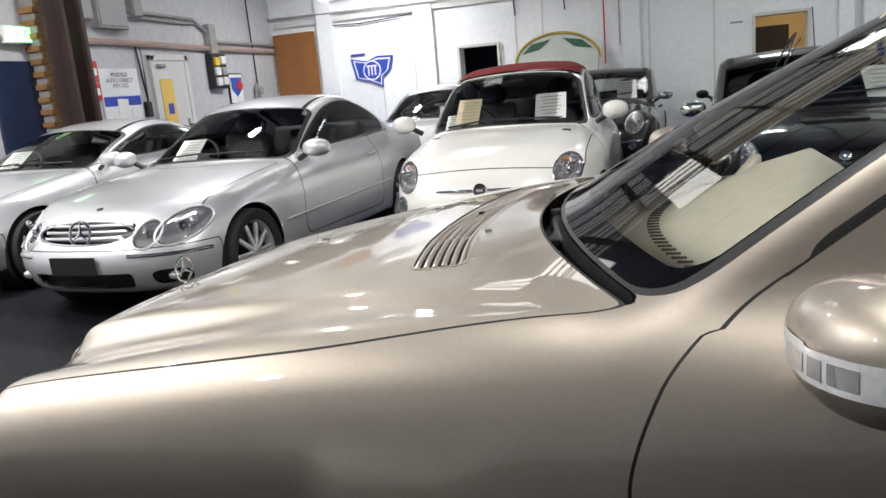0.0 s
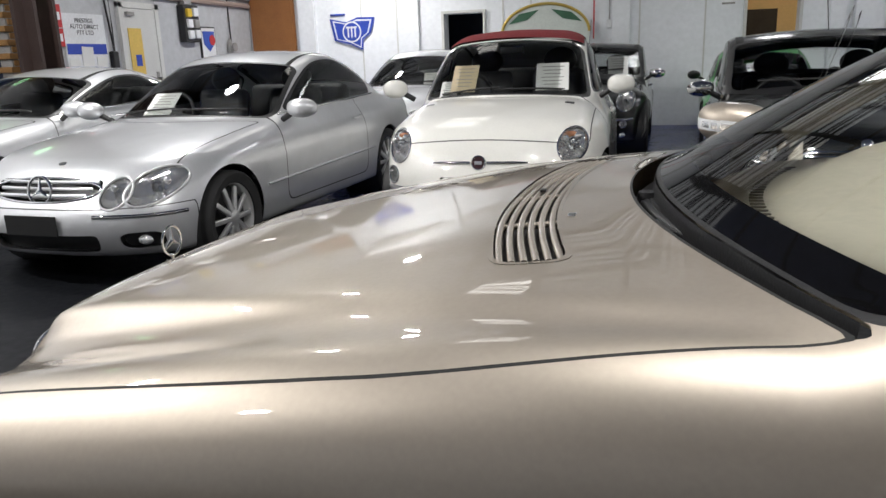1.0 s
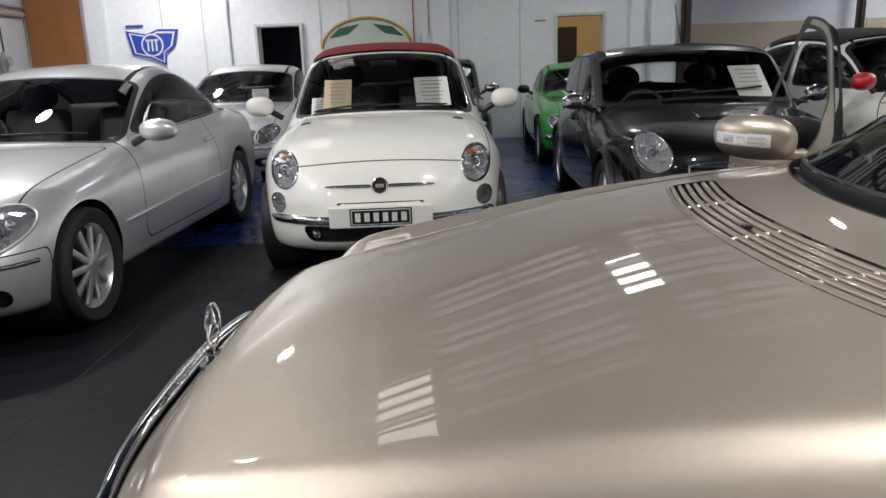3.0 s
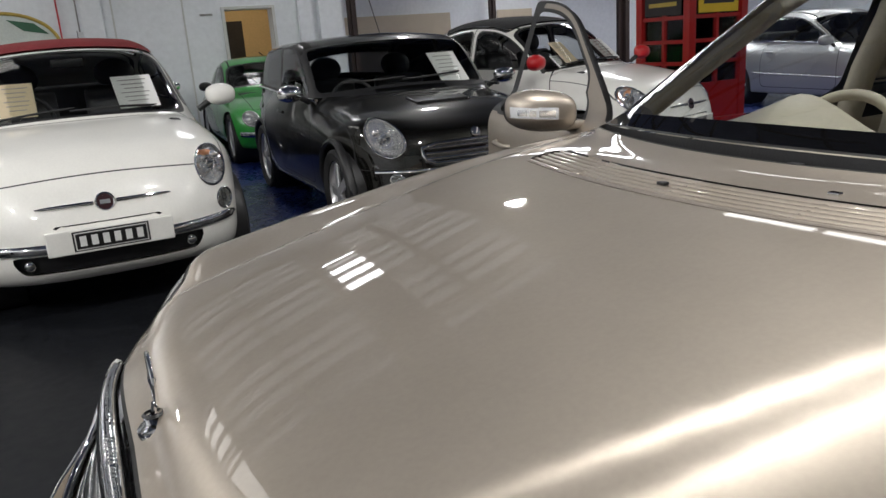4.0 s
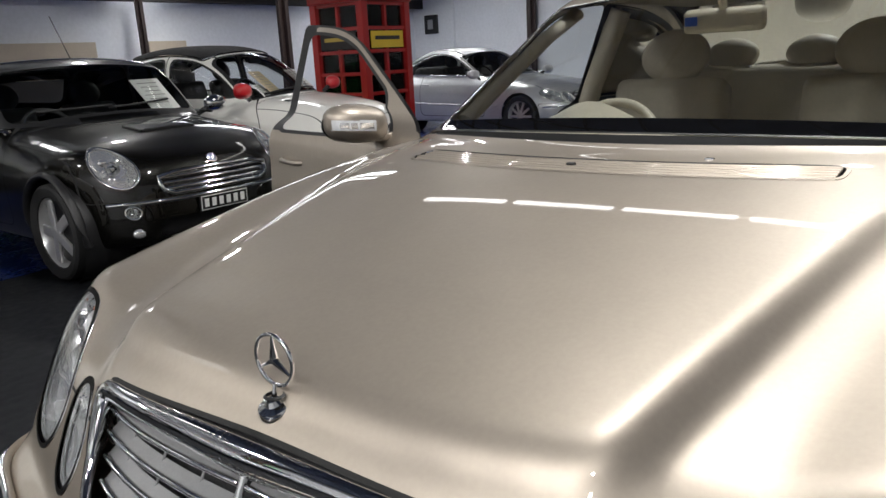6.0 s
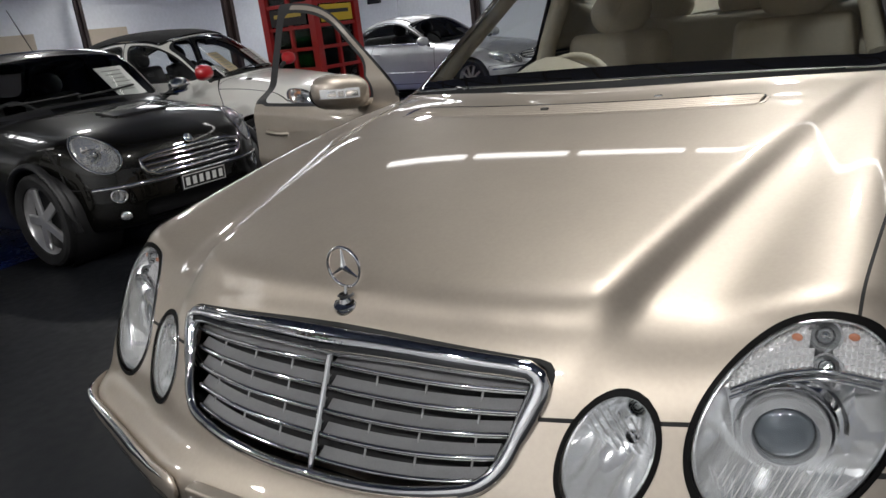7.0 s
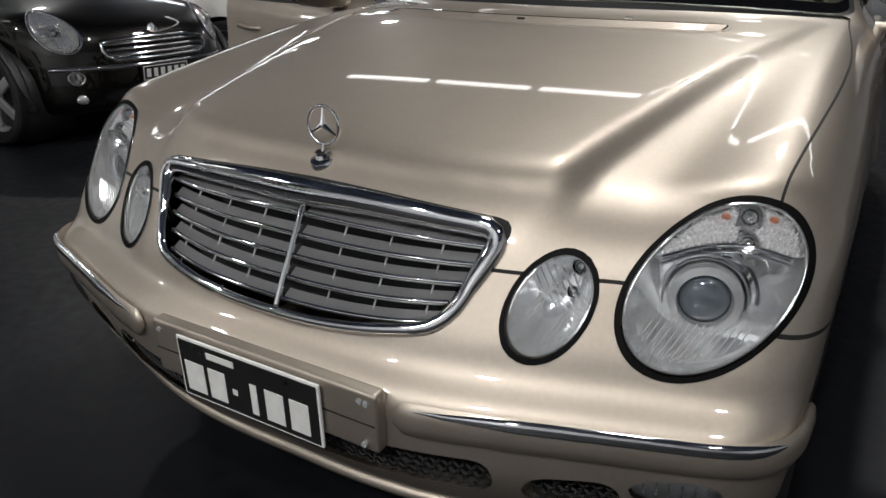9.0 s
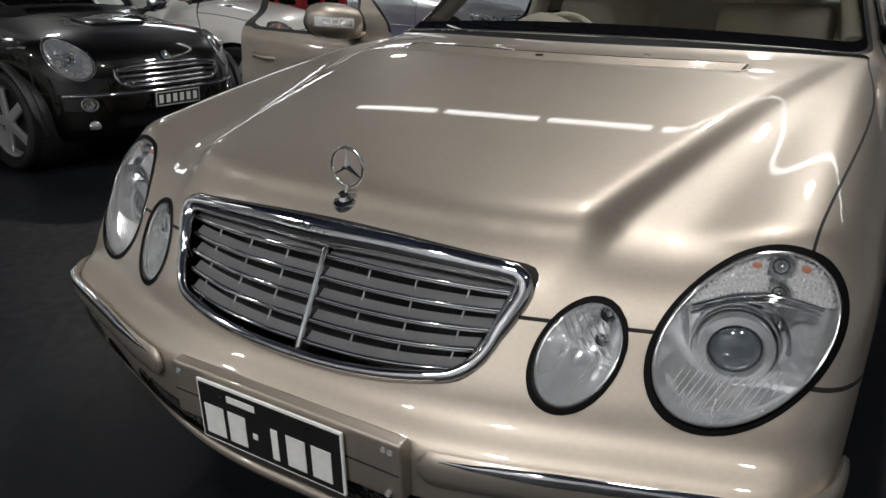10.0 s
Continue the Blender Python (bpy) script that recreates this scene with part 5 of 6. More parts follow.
def e_inside(root):
    c = ECAR
    part("cabin_floor", box(2.6, 1.5, .06, pose(2.8, 0, .3), .02), BLACKTRIM, root)
    bm = bmesh.new()
    rows = []
    for y in np.linspace(-.74, .74, 31):
        x0 = 1.55 + .215 * (abs(y) / .7) ** 2
        bump = .125 * math.exp(-((y - .37) / .24) ** 2)
        prof = ((x0 - .04, .968), (x0 + .12, .98), (x0 + .28, .978 + bump * .6), (x0 + .40, .962 + bump), (x0 + .46, .92 + bump), (x0 + .48, .86), (x0 + .44, .7), (x0 + .5, .45))
        rows.append([bm.verts.new((x, y, z)) for x, z in prof])
    for a, b in zip(rows, rows[1:]):
        for q in range(len(a) - 1):
            bm.faces.new((a[q], a[q + 1], b[q + 1], b[q]))
    bmesh.ops.recalc_face_normals(bm, faces=bm.faces)
    d = part("dashboard", bm, BEIGE, root, "beige leather-grained dashboard", smooth=60)
    for y in np.linspace(-.55, .55, 34):
        part("demister_slot", box(.028, .008, .004, pose(1.635 + .215 * (abs(y) / .7) ** 2, y, .9795), .001), DASHSLOT, d)
    part("centre_console", box(.9, .24, .35, pose(2.35, 0, .5), .05, seg=3), BEIGE, root, smooth=40)
    for s in (1, -1):
        seat(root, (2.42, s * .37, .53), BEIGE, 17)
        part("pillar_trim", tube([(x, s * y, surf_z(c, x, y) - .055) for x, y in ((1.78, .735), (1.93, .705), (2.06, .67), (2.19, .635), (2.35, .6))], .036, 10, flat=.7), BEIGE, root, smooth=60)
        part("pillar_trim", tube([(2.74, s * .78, .9), (2.74, s * .72, 1.1), (2.76, s * .6, 1.41)], .045, 8), BEIGE, root, smooth=60)
    part("rear_seat", box(.5, 1.3, .2, pose(3.2, 0, .52, 0, -6, 0), .07, seg=3), BEIGE, root, smooth=50)
    rb = part("rear_backrest", box(.16, 1.32, .62, pose(3.5, 0, .84, 0, 20, 0), .07, seg=3), BEIGE, root, smooth=50)
    for y in (-.38, 0, .38):
        part("headrest", ball(.055, .13, .085, pose(3.61, y, 1.19, 0, 20, 0)), BEIGE, rb, smooth=60)
    part("parcel_shelf", box(.4, 1.25, .03, pose(3.78, 0, 1.08), .01), BEIGE, root)
    part("headlining", box(.95, 1.02, .02, pose(2.83, 0, 1.435), .01), BEIGE, root)
    st = steering_wheel(root, (2.12, .36, .9), BEIGE, .185, -66)
    mr = part("rear_view_mirror", box(.05, .25, .075, pose(2.14, -.02, 1.325, 0, -8, 0), .025, seg=3), BEIGE, root, smooth=50)
    part("mirror_stem", tube([(2.13, -.02, 1.36), (2.1, -.02, 1.395)], .014, 8), BEIGE, mr, smooth=60)
    part("sticker", box(.003, .04, .028, pose(2.112, .075, 1.325, 0, -8, 0), .001), BLUE, root)

# ---- the other cars ----
def ring_lamp(root, c, sk, y, z, ry, rz, turn=0, depth=.06, rim_mat=None, cells=3, sq=2.0):
    """A round clear lamp with a chrome rim and bulbs."""
    s = 1 if y > 0 else -1
    sk, lp, x0 = lamp(root, c, sk, y, z, ry, rz, turn, sq, "headlamp", depth, SPARKLE, rim_mat or CHROME, .004)
    ring = []
    for a in np.linspace(0, 2 * math.pi, 33)[:-1]:
        cc, ss = math.cos(radians(turn * s)), math.sin(radians(turn * s))
        dy, dz = ry * math.cos(a), rz * math.sin(a)
        yy, zz = y + dy * cc - dz * ss, z + dy * ss + dz * cc
        ring.append((on_skin(c, yy, zz) - .002, yy, zz))
    part("lamp_ring", tube(ring, .008, 8, True, up=(1, 0, 0)), rim_mat or CHROME, lp, smooth=60)
    part("bulb", ball(.03, min(ry, rz) * .42, min(ry, rz) * .42, pose(x0 + depth * .6, y, z)), LAMPGLASS, lp, smooth=60)
    part("bulb_cap", ball(.012, min(ry, rz) * .22, min(ry, rz) * .22, pose(x0 + depth * .35, y, z)), CHROME, lp, smooth=60)
    for k in range(cells):
        a = 2 * math.pi * k / max(1, cells) + .6
        part("reflector_cup", ball(.015, min(ry, rz) * .26, min(ry, rz) * .26, pose(x0 + depth * .7, y + ry * .58 * math.cos(a), z + rz * .58 * math.sin(a))), SPARKLE, lp, smooth=60)
    return sk


def front_hole(root, sk, g, name, depth=.05, material=None):
    hole, sk = sk.cut(lambda x, y, z: np.where(x < .7, g(x, y, z), 1.0))
    part(name, hole.moved(depth).mesh(name), material or DARK, root)
    return sk


def plate(root, c, y, z, w, h, dark=True, tilt=-6, bars=6):
    x = on_skin(c, y, z) - .012
    m = pose(x, y, z, 0, tilt, 0)
    p = part("number_plate", box(.008, w, h, m, .004), PLATEBLACK if dark else PLATEWHITE, root)
    if bars:
        part("plate_edge", box(.003, w * .95, h * .86, m @ pose(-.004, 0, 0)), PLATEWHITE if dark else INK, p)
        part("plate_field", box(.003, w * .92, h * .76, m @ pose(-.0055, 0, 0)), PLATEBLACK if dark else PLATEWHITE, p)
    for k in range(bars):
        part("plate_bar", box(.002, w * .085, h * .5, m @ pose(-.0075, w * (.37 - .74 * k / (bars - 1)), 0)), PLATEWHITE if dark else INK, p)
    return p


def windscreen_sheet(root, c, x, y, w, h, material, turn=0, lines=True, lift=-.02):
    """A price sheet propped behind the windscreen."""
    z = surf_z(c, x, y)
    slope = math.degrees(math.atan2(surf_z(c, x + .05, y) - surf_z(c, x - .05, y), .1))
    m = pose(x, y, z + lift, 0, 0, turn) @ pose(0, 0, 0, 0, -slope, 0)
    p = part("price_sheet", box(h, w, .003, m, .0008), material, root, "sheet of paper behind the windscreen")
    if lines:
        for k in range(6):
            part("text_bar", box(.008, w * (.7 - .1 * (k % 3)), .001, m @ pose(h * (.36 - .13 * k), 0, .0025)), PIPEGREY, p)
    return p


def wipers(root, c, x, half):
    for y0, y1 in ((.1 * half, -.85 * half), (.9 * half, .05 * half)):
        pts = [(x + .2 * (yy / .7) ** 2 + .05 + .02 * t, yy, surf_z(c, x + .2 * (yy / .7) ** 2 + .05 + .02 * t, yy) + .01) for t, yy in ((q, y0 + (y1 - y0) * q) for q in np.linspace(0, 1, 9))]
        part("wiper", tube(pts, .008, 6), DARK, root, smooth=60)


def coupe_two_door(m, paint=None, label="silver metallic two-door coupe with four oval lamps", group="silver coupes", c=None, sheet=True, rough=False, interior=None):
    paint = paint or SILVER
    root = thing("coupe_car", label, "car", m, group)
    c = c or COUPE
    hood = lambda x, y, z: rmax(np.abs(y) - .70 + .0 * x, .155 - x, x - 1.25 - .2 * (y / .7) ** 2, .60 - z, k=.03)
    sk = common(root, c, paint, .027, (.80, 3.515), .315, .21, 1.53, (1.4, 2.13), (3.3, 3.85), ((1.5, 2.95),), ((1.62, 3.42),), None, GLASS, spokes=10, hdr=.1, pillar=.06)
    for s in (1, -1):
        sk = ring_lamp(root, c, sk, s * .655, .612, .125, .1, 26, .07, paint, 3)
        sk = ring_lamp(root, c, sk, s * .487, .585, .082, .084, 12, .06, paint, 2)
    g = lambda x, y, z: rmax(z - .665 + .06 * y * y, .545 + .12 * y * y - z, np.abs(y) - .40 + (.66 - z) * .25, k=.04)
    sk = front_hole(root, sk, g, "grille_back", .07)
    for k in range(3):
        z = .645 - .035 * k
        yy = np.linspace(-.36 + .02 * k, .36 - .02 * k, 21)
        part("grille_slat", tube([(on_skin(c, y, z) - .002 + .006, y, z) for y in yy], .011, 8, flat=.6, up=(-1, 0, 0)), paint, root, smooth=60)
    part("grille_frame", tube([(on_skin(c, .40 * math.cos(a), .604 + .065 * math.sin(a)), .40 * math.cos(a), .604 + .065 * math.sin(a)) for a in np.linspace(0, 2 * math.pi, 49)[:-1]], .008, 8, True, up=(1, 0, 0)), CHROME, root, smooth=60)
    em = pose(on_skin(c, 0, .605) - .02, 0, .605, 0, -80, 0)
    e = part("emblem", tube([em @ Vector((.085 * math.cos(a), .085 * math.sin(a), 0)) for a in np.linspace(0, 2 * math.pi, 33)[:-1]], .01, 8, True), CHROME, root, smooth=60)
    bm = None
    for a in (0, 120, 240):
        bm = tube([em @ Vector((0, 0, 0)), em @ Vector((.083 * math.cos(radians(a)), .083 * math.sin(radians(a)), 0))], [.014, .004], 6, bm=bm)
    part("emblem_spokes", bm, CHROME, e, smooth=40)
    sk = front_hole(root, sk, lambda x, y, z: rmax(np.abs(z - .30) - .055, np.abs(y) - .42 + (.36 - z) * .3, k=.04), "lower_intake")
    for s in (1, -1):
        sk = front_hole(root, sk, side(lambda x, y, z: rmax(np.abs(z - .31) - .05, np.abs(y - .62) - .10, k=.05), s), "fog_recess", .04)
        part("fog_lamp", ball(.02, .055, .03, pose(on_skin(c, s * .63, .31) + .01, s * .63, .31)), REFLECTOR, root, smooth=60)
        pts = [(on_skin(c, s * y, .465 - .03 * (y - .4)) - .004, s * y, .465 - .03 * (y - .4)) for y in np.linspace(.40, .80, 14)]
        part("bumper_strip", tube(pts, .012, 8, flat=.6, up=(1, 0, 0)), CHROME, root, smooth=60)
        mirror(root, (1.62, s * .955, .965), s, paint, (.13, .24, .14))
        part("side_moulding", tube([(x, s * (float(c.wide(x)) + .004), .47 + .02 * (x - 1.2)) for x in np.linspace(1.22, 3.1, 14)], .016, 6, flat=.5), paint, root, smooth=60)
        part("window_chrome", tube([(x, s * (float(c.hw(x, float(c.belt(x)) + .01)) + .014), float(c.belt(x)) + .012) for x in np.linspace(1.6, 3.45, 16)], .008, 6), CHROME, root, smooth=60)
    inner, gap, sk = sk.band(hood, .004)
    part("hood", inner.mesh("hood"), paint, root)
    part("hood_gap", gap.mesh("hood_gap"), SEAM, root)
    bump, gap, sk = sk.band(lambda x, y, z: rmax(x - .46, z - .505, k=.02), .003)
    part("front_bumper", bump.mesh("front_bumper"), paint, root)
    part("bumper_gap", gap.mesh("bumper_gap"), SEAM, root)
    part("body", sk.mesh("body"), paint, root)
    plate(root, c, 0, .415, .38, .12, True, 0, 0)
    part("hood_emblem", cyl(.024, .022, .006, pose(.3, 0, surf_z(c, .3, 0) + .002, 0, -12, 0), 20), CHROME, root)
    cabin_inside(root, c, 2.3, .36, .48, BLACKTRIM)
    wipers(root, c, 1.42, .6)
    if sheet:
        windscreen_sheet(root, c, 1.62, -.15 if sheet is True else sheet, .21, .3, PAPER, 12)
    return root


def compact(m, roof_mat=None, label="white compact car with a dark red canvas roof", mirror_mat=None):
    root = thing("small_car", label, "car", m)
    c = COMPACT
    sk = common(root, c, WHITE, .024, (.70, 3.0), .295, .185, 1.43, (.98, 1.5), (2.75, 3.2), ((1.0, 2.1),), ((1.12, 2.05), (2.12, 2.8)), None, GLASS, roof_mat=roof_mat or REDTOP, roof_from=(1.54, 2.7), hdr=.12, spokes=6, pillar=.055)
    for s in (1, -1):
        sk = ring_lamp(root, c, sk, s * .595, .70, .093, .107, -6, .07, CHROME, 4)
        amber = part("turn_lens", ball(.02, .035, .018, pose(on_skin(c, s * .585, .755) + .035, s * .585, .765)), PALEAMBER, root, smooth=60)
        sk = ring_lamp(root, c, sk, s * .64, .505, .05, .056, 0, .05, CHROME, 1)
        pts = [(on_skin(c, s * y, .405 + .01 * y) - .008, s * y, .405 + .01 * y) for y in np.linspace(.25, .70, 14)]
        part("bumper_strip", tube(pts, [.008] + [.026] * 12 + [.01], 10, flat=.5, up=(1, 0, 0)), CHROME, root, smooth=60)
        part("whisker", tube([(on_skin(c, s * y, .605) - .006, s * y, .605 + .006 * y) for y in np.linspace(.055, .33, 9)], [.011, .012, .012, .011, .011, .01, .009, .007, .003], 8, flat=.6, up=(1, 0, 0)), CHROME, root, smooth=60)
        mirror(root, (1.1, s * .88, 1.05), s, mirror_mat or WHITE, (.15, .2, .145))
    inner, gap, sk = sk.band(lambda x, y, z: rmax(np.abs(y) - .70, .745 - .1 * y * y - z, x - .93 - .2 * (y / .7) ** 2, k=.03), .003)
    part("hood", inner.mesh("hood"), WHITE, root)
    part("hood_gap", gap.mesh("hood_gap"), SEAM, root)
    sk = front_hole(root, sk, lambda x, y, z: rmax(np.abs(z - .505) - .009, np.abs(y) - .27, k=.008), "slot", .03)
    sk = front_hole(root, sk, lambda x, y, z: rmax(np.abs(z - .325) - .05, np.abs(y) - .5 + (.4 - z) * .5, k=.04), "lower_intake", .04)
    for s in (1, -1):
        part("fog_lamp", ball(.02, .028, .028, pose(on_skin(c, s * .4, .325) + .02, s * .4, .325)), CHROME, root, smooth=60)
    part("front_panel", box(.02, .62, .13, pose(on_skin(c, 0, .43) - .004, 0, .43, 0, -4, 0), .01), WHITE, root)
    plate(root, c, 0, .43, .372, .107, True, -4, 6)
    em = pose(on_skin(c, 0, .608) - .012, 0, .608, 0, -80, 0)
    e = part("emblem", lathe([(.046, -.01), (.05, 0), (.045, .006), (.04, .003)], 32, em), CHROME, root, smooth=40)
    part("emblem_field", cyl(.04, .04, .006, em, 28), mat("maroon_enamel", (.035, .012, .016), .3), e)
    part("emblem_bar", box(.022, .05, .003, em @ pose(0, 0, .005)), CHROME, e)
    part("body", sk.mesh("body"), WHITE, root)
    cabin_inside(root, c, 1.78, .33, .55, BLACKTRIM)
    wipers(root, c, .96, .55)
    windscreen_sheet(root, c, 1.21, -.36, .25, .3, PAPER, 4)
    windscreen_sheet(root, c, 1.2, .33, .2, .3, CREAM, 0)
    windscreen_sheet(root, c, 1.16, .45, .14, .18, PAPER, 0)
    part("rear_view_mirror", box(.04, .2, .06, pose(1.5, 0, 1.32), .02), DARK, root, smooth=50)
    return root


def hatchback(m, paint=None, label="dark olive-grey metallic three-door hatchback with chrome grille", sheet=True):
    paint = paint or DARKGREY
    root = thing("hatchback_car", label, "car", m)
    c = HATCHBACK
    sk = common(root, c, paint, .025, (.63, 3.09), .31, .2, 1.5, (1.16, 1.6), (3.3, 3.58), ((1.2, 2.3),), ((1.24, 2.27), (2.31, 3.3)), None, GLASS, hdr=.075, spokes=5, pillar=.045, dark_pillars=True, side_glass=TEALGLASS)
    for s in (1, -1):
        sk = ring_lamp(root, c, sk, s * .59, .70, .1, .122, -14, .07, CHROME, 3)
        sk = ring_lamp(root, c, sk, s * .565, .43, .038, .038, 0, .04, CHROME, 0)
        part("driving_lamp", ball(.02, .045, .03, pose(on_skin(c, s * .55, .3), s * .55, .3)), REFLECTOR, root, smooth=60)
        mirror(root, (1.32, s * .93, .985), s, CHROME, (.13, .2, .13))
        part("belt_strip", tube([(x, s * (float(c.hw(x, float(c.belt(x)))) + .018), float(c.belt(x)) + .005) for x in np.linspace(1.15, 3.4, 20)], .012, 6), CHROME, root, smooth=60)
        for x0 in (.63, 3.09):
            a = np.linspace(-.15, math.pi + .15, 25)
            part("arch_cladding", tube([(x0 + .365 * math.cos(t), s * (float(c.wide(x0)) + float(c.sec(.31 + .365 * math.sin(t))) - .012), .31 + .365 * math.sin(t)) for t in a], .03, 8, flat=.7), DARK, root, smooth=60)
    inner, gap, sk = sk.band(lambda x, y, z: rmax(np.abs(y) - .76, .50 - z, x - 1.08 - .2 * (y / .7) ** 2, k=.03), .003)
    g = lambda x, y, z: np.where(x < .5, rmax(z - .655 + .05 * y * y, .52 - z, np.abs(y) - .42 + (.655 - z) * .3, k=.05), 1.0)
    hole, inner = inner.cut(g)
    part("grille_back", hole.moved(.05).mesh("grille_back"), DARK, root)
    h = part("hood", inner.mesh("hood"), paint, root)
    part("hood_gap", gap.mesh("hood_gap"), SEAM, root)
    for k in range(3):
        z = .622 - .034 * k
        part("grille_bar", tube([(on_skin(c, y, z) + .002, y, z) for y in np.linspace(-.385 + .01 * k, .385 - .01 * k, 19)], .0125, 8, flat=.7, up=(-1, 0, 0)), CHROME, root, smooth=60)
    edge = []
    for a in np.linspace(0, 2 * math.pi, 65)[:-1]:
        rr = np.linspace(.03, .5, 600)
        yy, zz = rr * math.cos(a), .588 + rr * math.sin(a)
        q = np.argmax(g(np.full_like(rr, .2), yy, zz) > -.004)
        edge.append((on_skin(c, float(yy[q]), float(zz[q])) - .003, float(yy[q]), float(zz[q])))
    part("grille_frame", tube(edge, .016, 8, True, up=(1, 0, 0)), CHROME, root, smooth=60)
    scoop = box(.24, .42, .03, pose(.66, 0, surf_z(c, .66, 0) + .002, 0, -8, 0), .014, seg=4)
    sc = part("hood_scoop", scoop, paint, h, smooth=50)
    part("scoop_mouth", box(.012, .37, .02, pose(.543, 0, surf_z(c, .55, 0) + .008, 0, -9, 0), .005), DARK, sc)
    sk = front_hole(root, sk, lambda x, y, z: rmax(np.abs(z - .315) - .06, np.abs(y) - .44, k=.05), "lower_intake", .05)
    part("bumper_trim", tube([(on_skin(c, y, .485) - .006, y, .485) for y in np.linspace(-.68, .68, 31)], .012, 8, flat=.6, up=(1, 0, 0)), CHROME, root, smooth=60)
    plate(root, c, 0, .43, .372, .107, True, -4, 6)
    em = pose(on_skin(c, 0, .69) - .004, 0, .70, 0, -60, 0)
    part("emblem", lathe([(.0, .006), (.03, .004), (.035, 0)], 20, em), CHROME, root, smooth=40)
    part("body", sk.mesh("body"), paint, root)
    cabin_inside(root, c, 1.98, .34, .44, BLACKTRIM, 1, False)
    wipers(root, c, 1.14, .58)
    if sheet:
        windscreen_sheet(root, c, 1.36, -.42, .26, .34, PAPER, 6)
    part("aerial", tube([(1.75, 0, 1.36), (2.0, 0, 1.72)], .004, 6), DARK, root)
    return root


GREENCAR = Car(4.0, spl((0, .68), (.4, .74), (1, .77), (2.6, .77), (4, .68)), spl((.15, -.06), (.3, -.02), (.5, 0), (.65, 0), (.8, -.04), (.95, -.1)),
               spl((0, .4), (.12, .6), (.3, .68), (.6, .74), (1.1, .82), (1.5, .87), (2.8, .9), (3.4, .85), (4.0, .6)),
               spl((0, 0), (.3, .03), (.5, .12), (.65, .26), (.8, .5)), spl((.2, .1), (.35, 0), (.5, .02), (.6, .08), (.75, .2)),
               spl((0, 4.0), (.5, 3.9), (.8, 3.5)), spl((.2, -.1), (.5, 0), (.8, -.1)),
               spl((1.2, .75), (1.5, .98), (1.8, 1.17), (2.1, 1.26), (2.5, 1.27), (2.9, 1.2), (3.3, 1.02), (3.6, .85)),
               spl((1.2, .64), (2, .66), (3, .62), (3.6, .5)), spl((1.2, .84), (2, .87), (3.4, .88)), mid=2.4, ends=(1.25, 3.6), crown=.1, rs=.18, rf=.15)


def green_car(m):
    root = thing("classic_car", "bright green small classic coupe with black mirrors", "car", m)
    c = GREENCAR
    sk = common(root, c, GREEN, .033, (.75, 3.1), .3, .17, 1.34, (1.42, 1.85), (3.0, 3.35), ((1.4, 2.4),), ((1.6, 2.35), (2.42, 2.95)), None, GLASS, hdr=.1, spokes=8)
    for s in (1, -1):
        sk = ring_lamp(root, c, sk, s * .55, .56, .085, .085, 0, .06, CHROME, 1)
        mirror(root, (1.6, s * .86, .93), s, BLACKPAINT, (.12, .17, .12))
    inner, gap, sk = sk.band(lambda x, y, z: rmax(np.abs(y) - .5, .3 - x, x - 1.3, .5 - z, k=.05), .004)
    part("hood", inner.mesh("hood"), GREEN, root)
    part("hood_gap", gap.mesh("hood_gap"), SEAM, root)
    part("body", sk.mesh("body"), GREEN, root)
    part("front_bumper", tube([(on_skin(c, y, .38) - .03, y, .38) for y in np.linspace(-.68, .68, 21)], .03, 8, flat=.6, up=(1, 0, 0)), CHROME, root, smooth=60)
    cabin_inside(root, c, 2.1, .32, .42, BLACKTRIM)
    return root


LOWCOUPE = Car(4.64, COUPE.wide, COUPE.sec, COUPE.top, COUPE.fp, COUPE.fl, COUPE.rp, COUPE.rl,
               lambda x: COUPE.roof(x) - .075 * step(x, 1.5, 2.3) * (1 - step(x, 3.2, 4.0)), COUPE.cabin, COUPE.belt, mid=2.7, ends=(1.15, 4.3))

saloon()
coupe_two_door(pose(-2.09, 1.86, 0, 0, 0, 88.5), sheet=.25)
coupe_two_door(pose(-4.35, 2.15, 0, 0, 0, 90), label="low silver coupe parked beside another silver coupe", c=LOWCOUPE, sheet=.2)
coupe_two_door(pose(-1.95, 6.9, 0, 0, 0, 90), label="silver coupe parked behind the front row", sheet=-.3)
coupe_two_door(pose(10.2, 4.3, 0, 0, 0, 82), label="silver coupe parked beyond the red telephone box")
coupe_two_door(pose(13.6, 1.6, 0, 0, 0, 160), BLACKPAINT, "black coupe parked across the hall", "dark coupes", sheet=False)
coupe_two_door(pose(9.6, -2.3, 0, 0, 0, 20), BLACKPAINT, "black coupe parked behind the saloon", "dark coupes", sheet=False)
compact(pose(.295, 3.12, 0, 0, 0, 92))
compact(pose(5.2, 4.02, 0, 0, 0, 108), BLACKTOP, "white compact car with black canvas roof, red mirrors", REDCAR)
hatchback(pose(2.61, 3.3, 0, 0, 0, 88.5))
hatchback(pose(.42, 7.55, 0, 0, 0, 90), BLACKPAINT, "black hatchback parked behind the white compact car", True)
green_car(pose(2.63, 7.75, 0, 0, 0, 88))

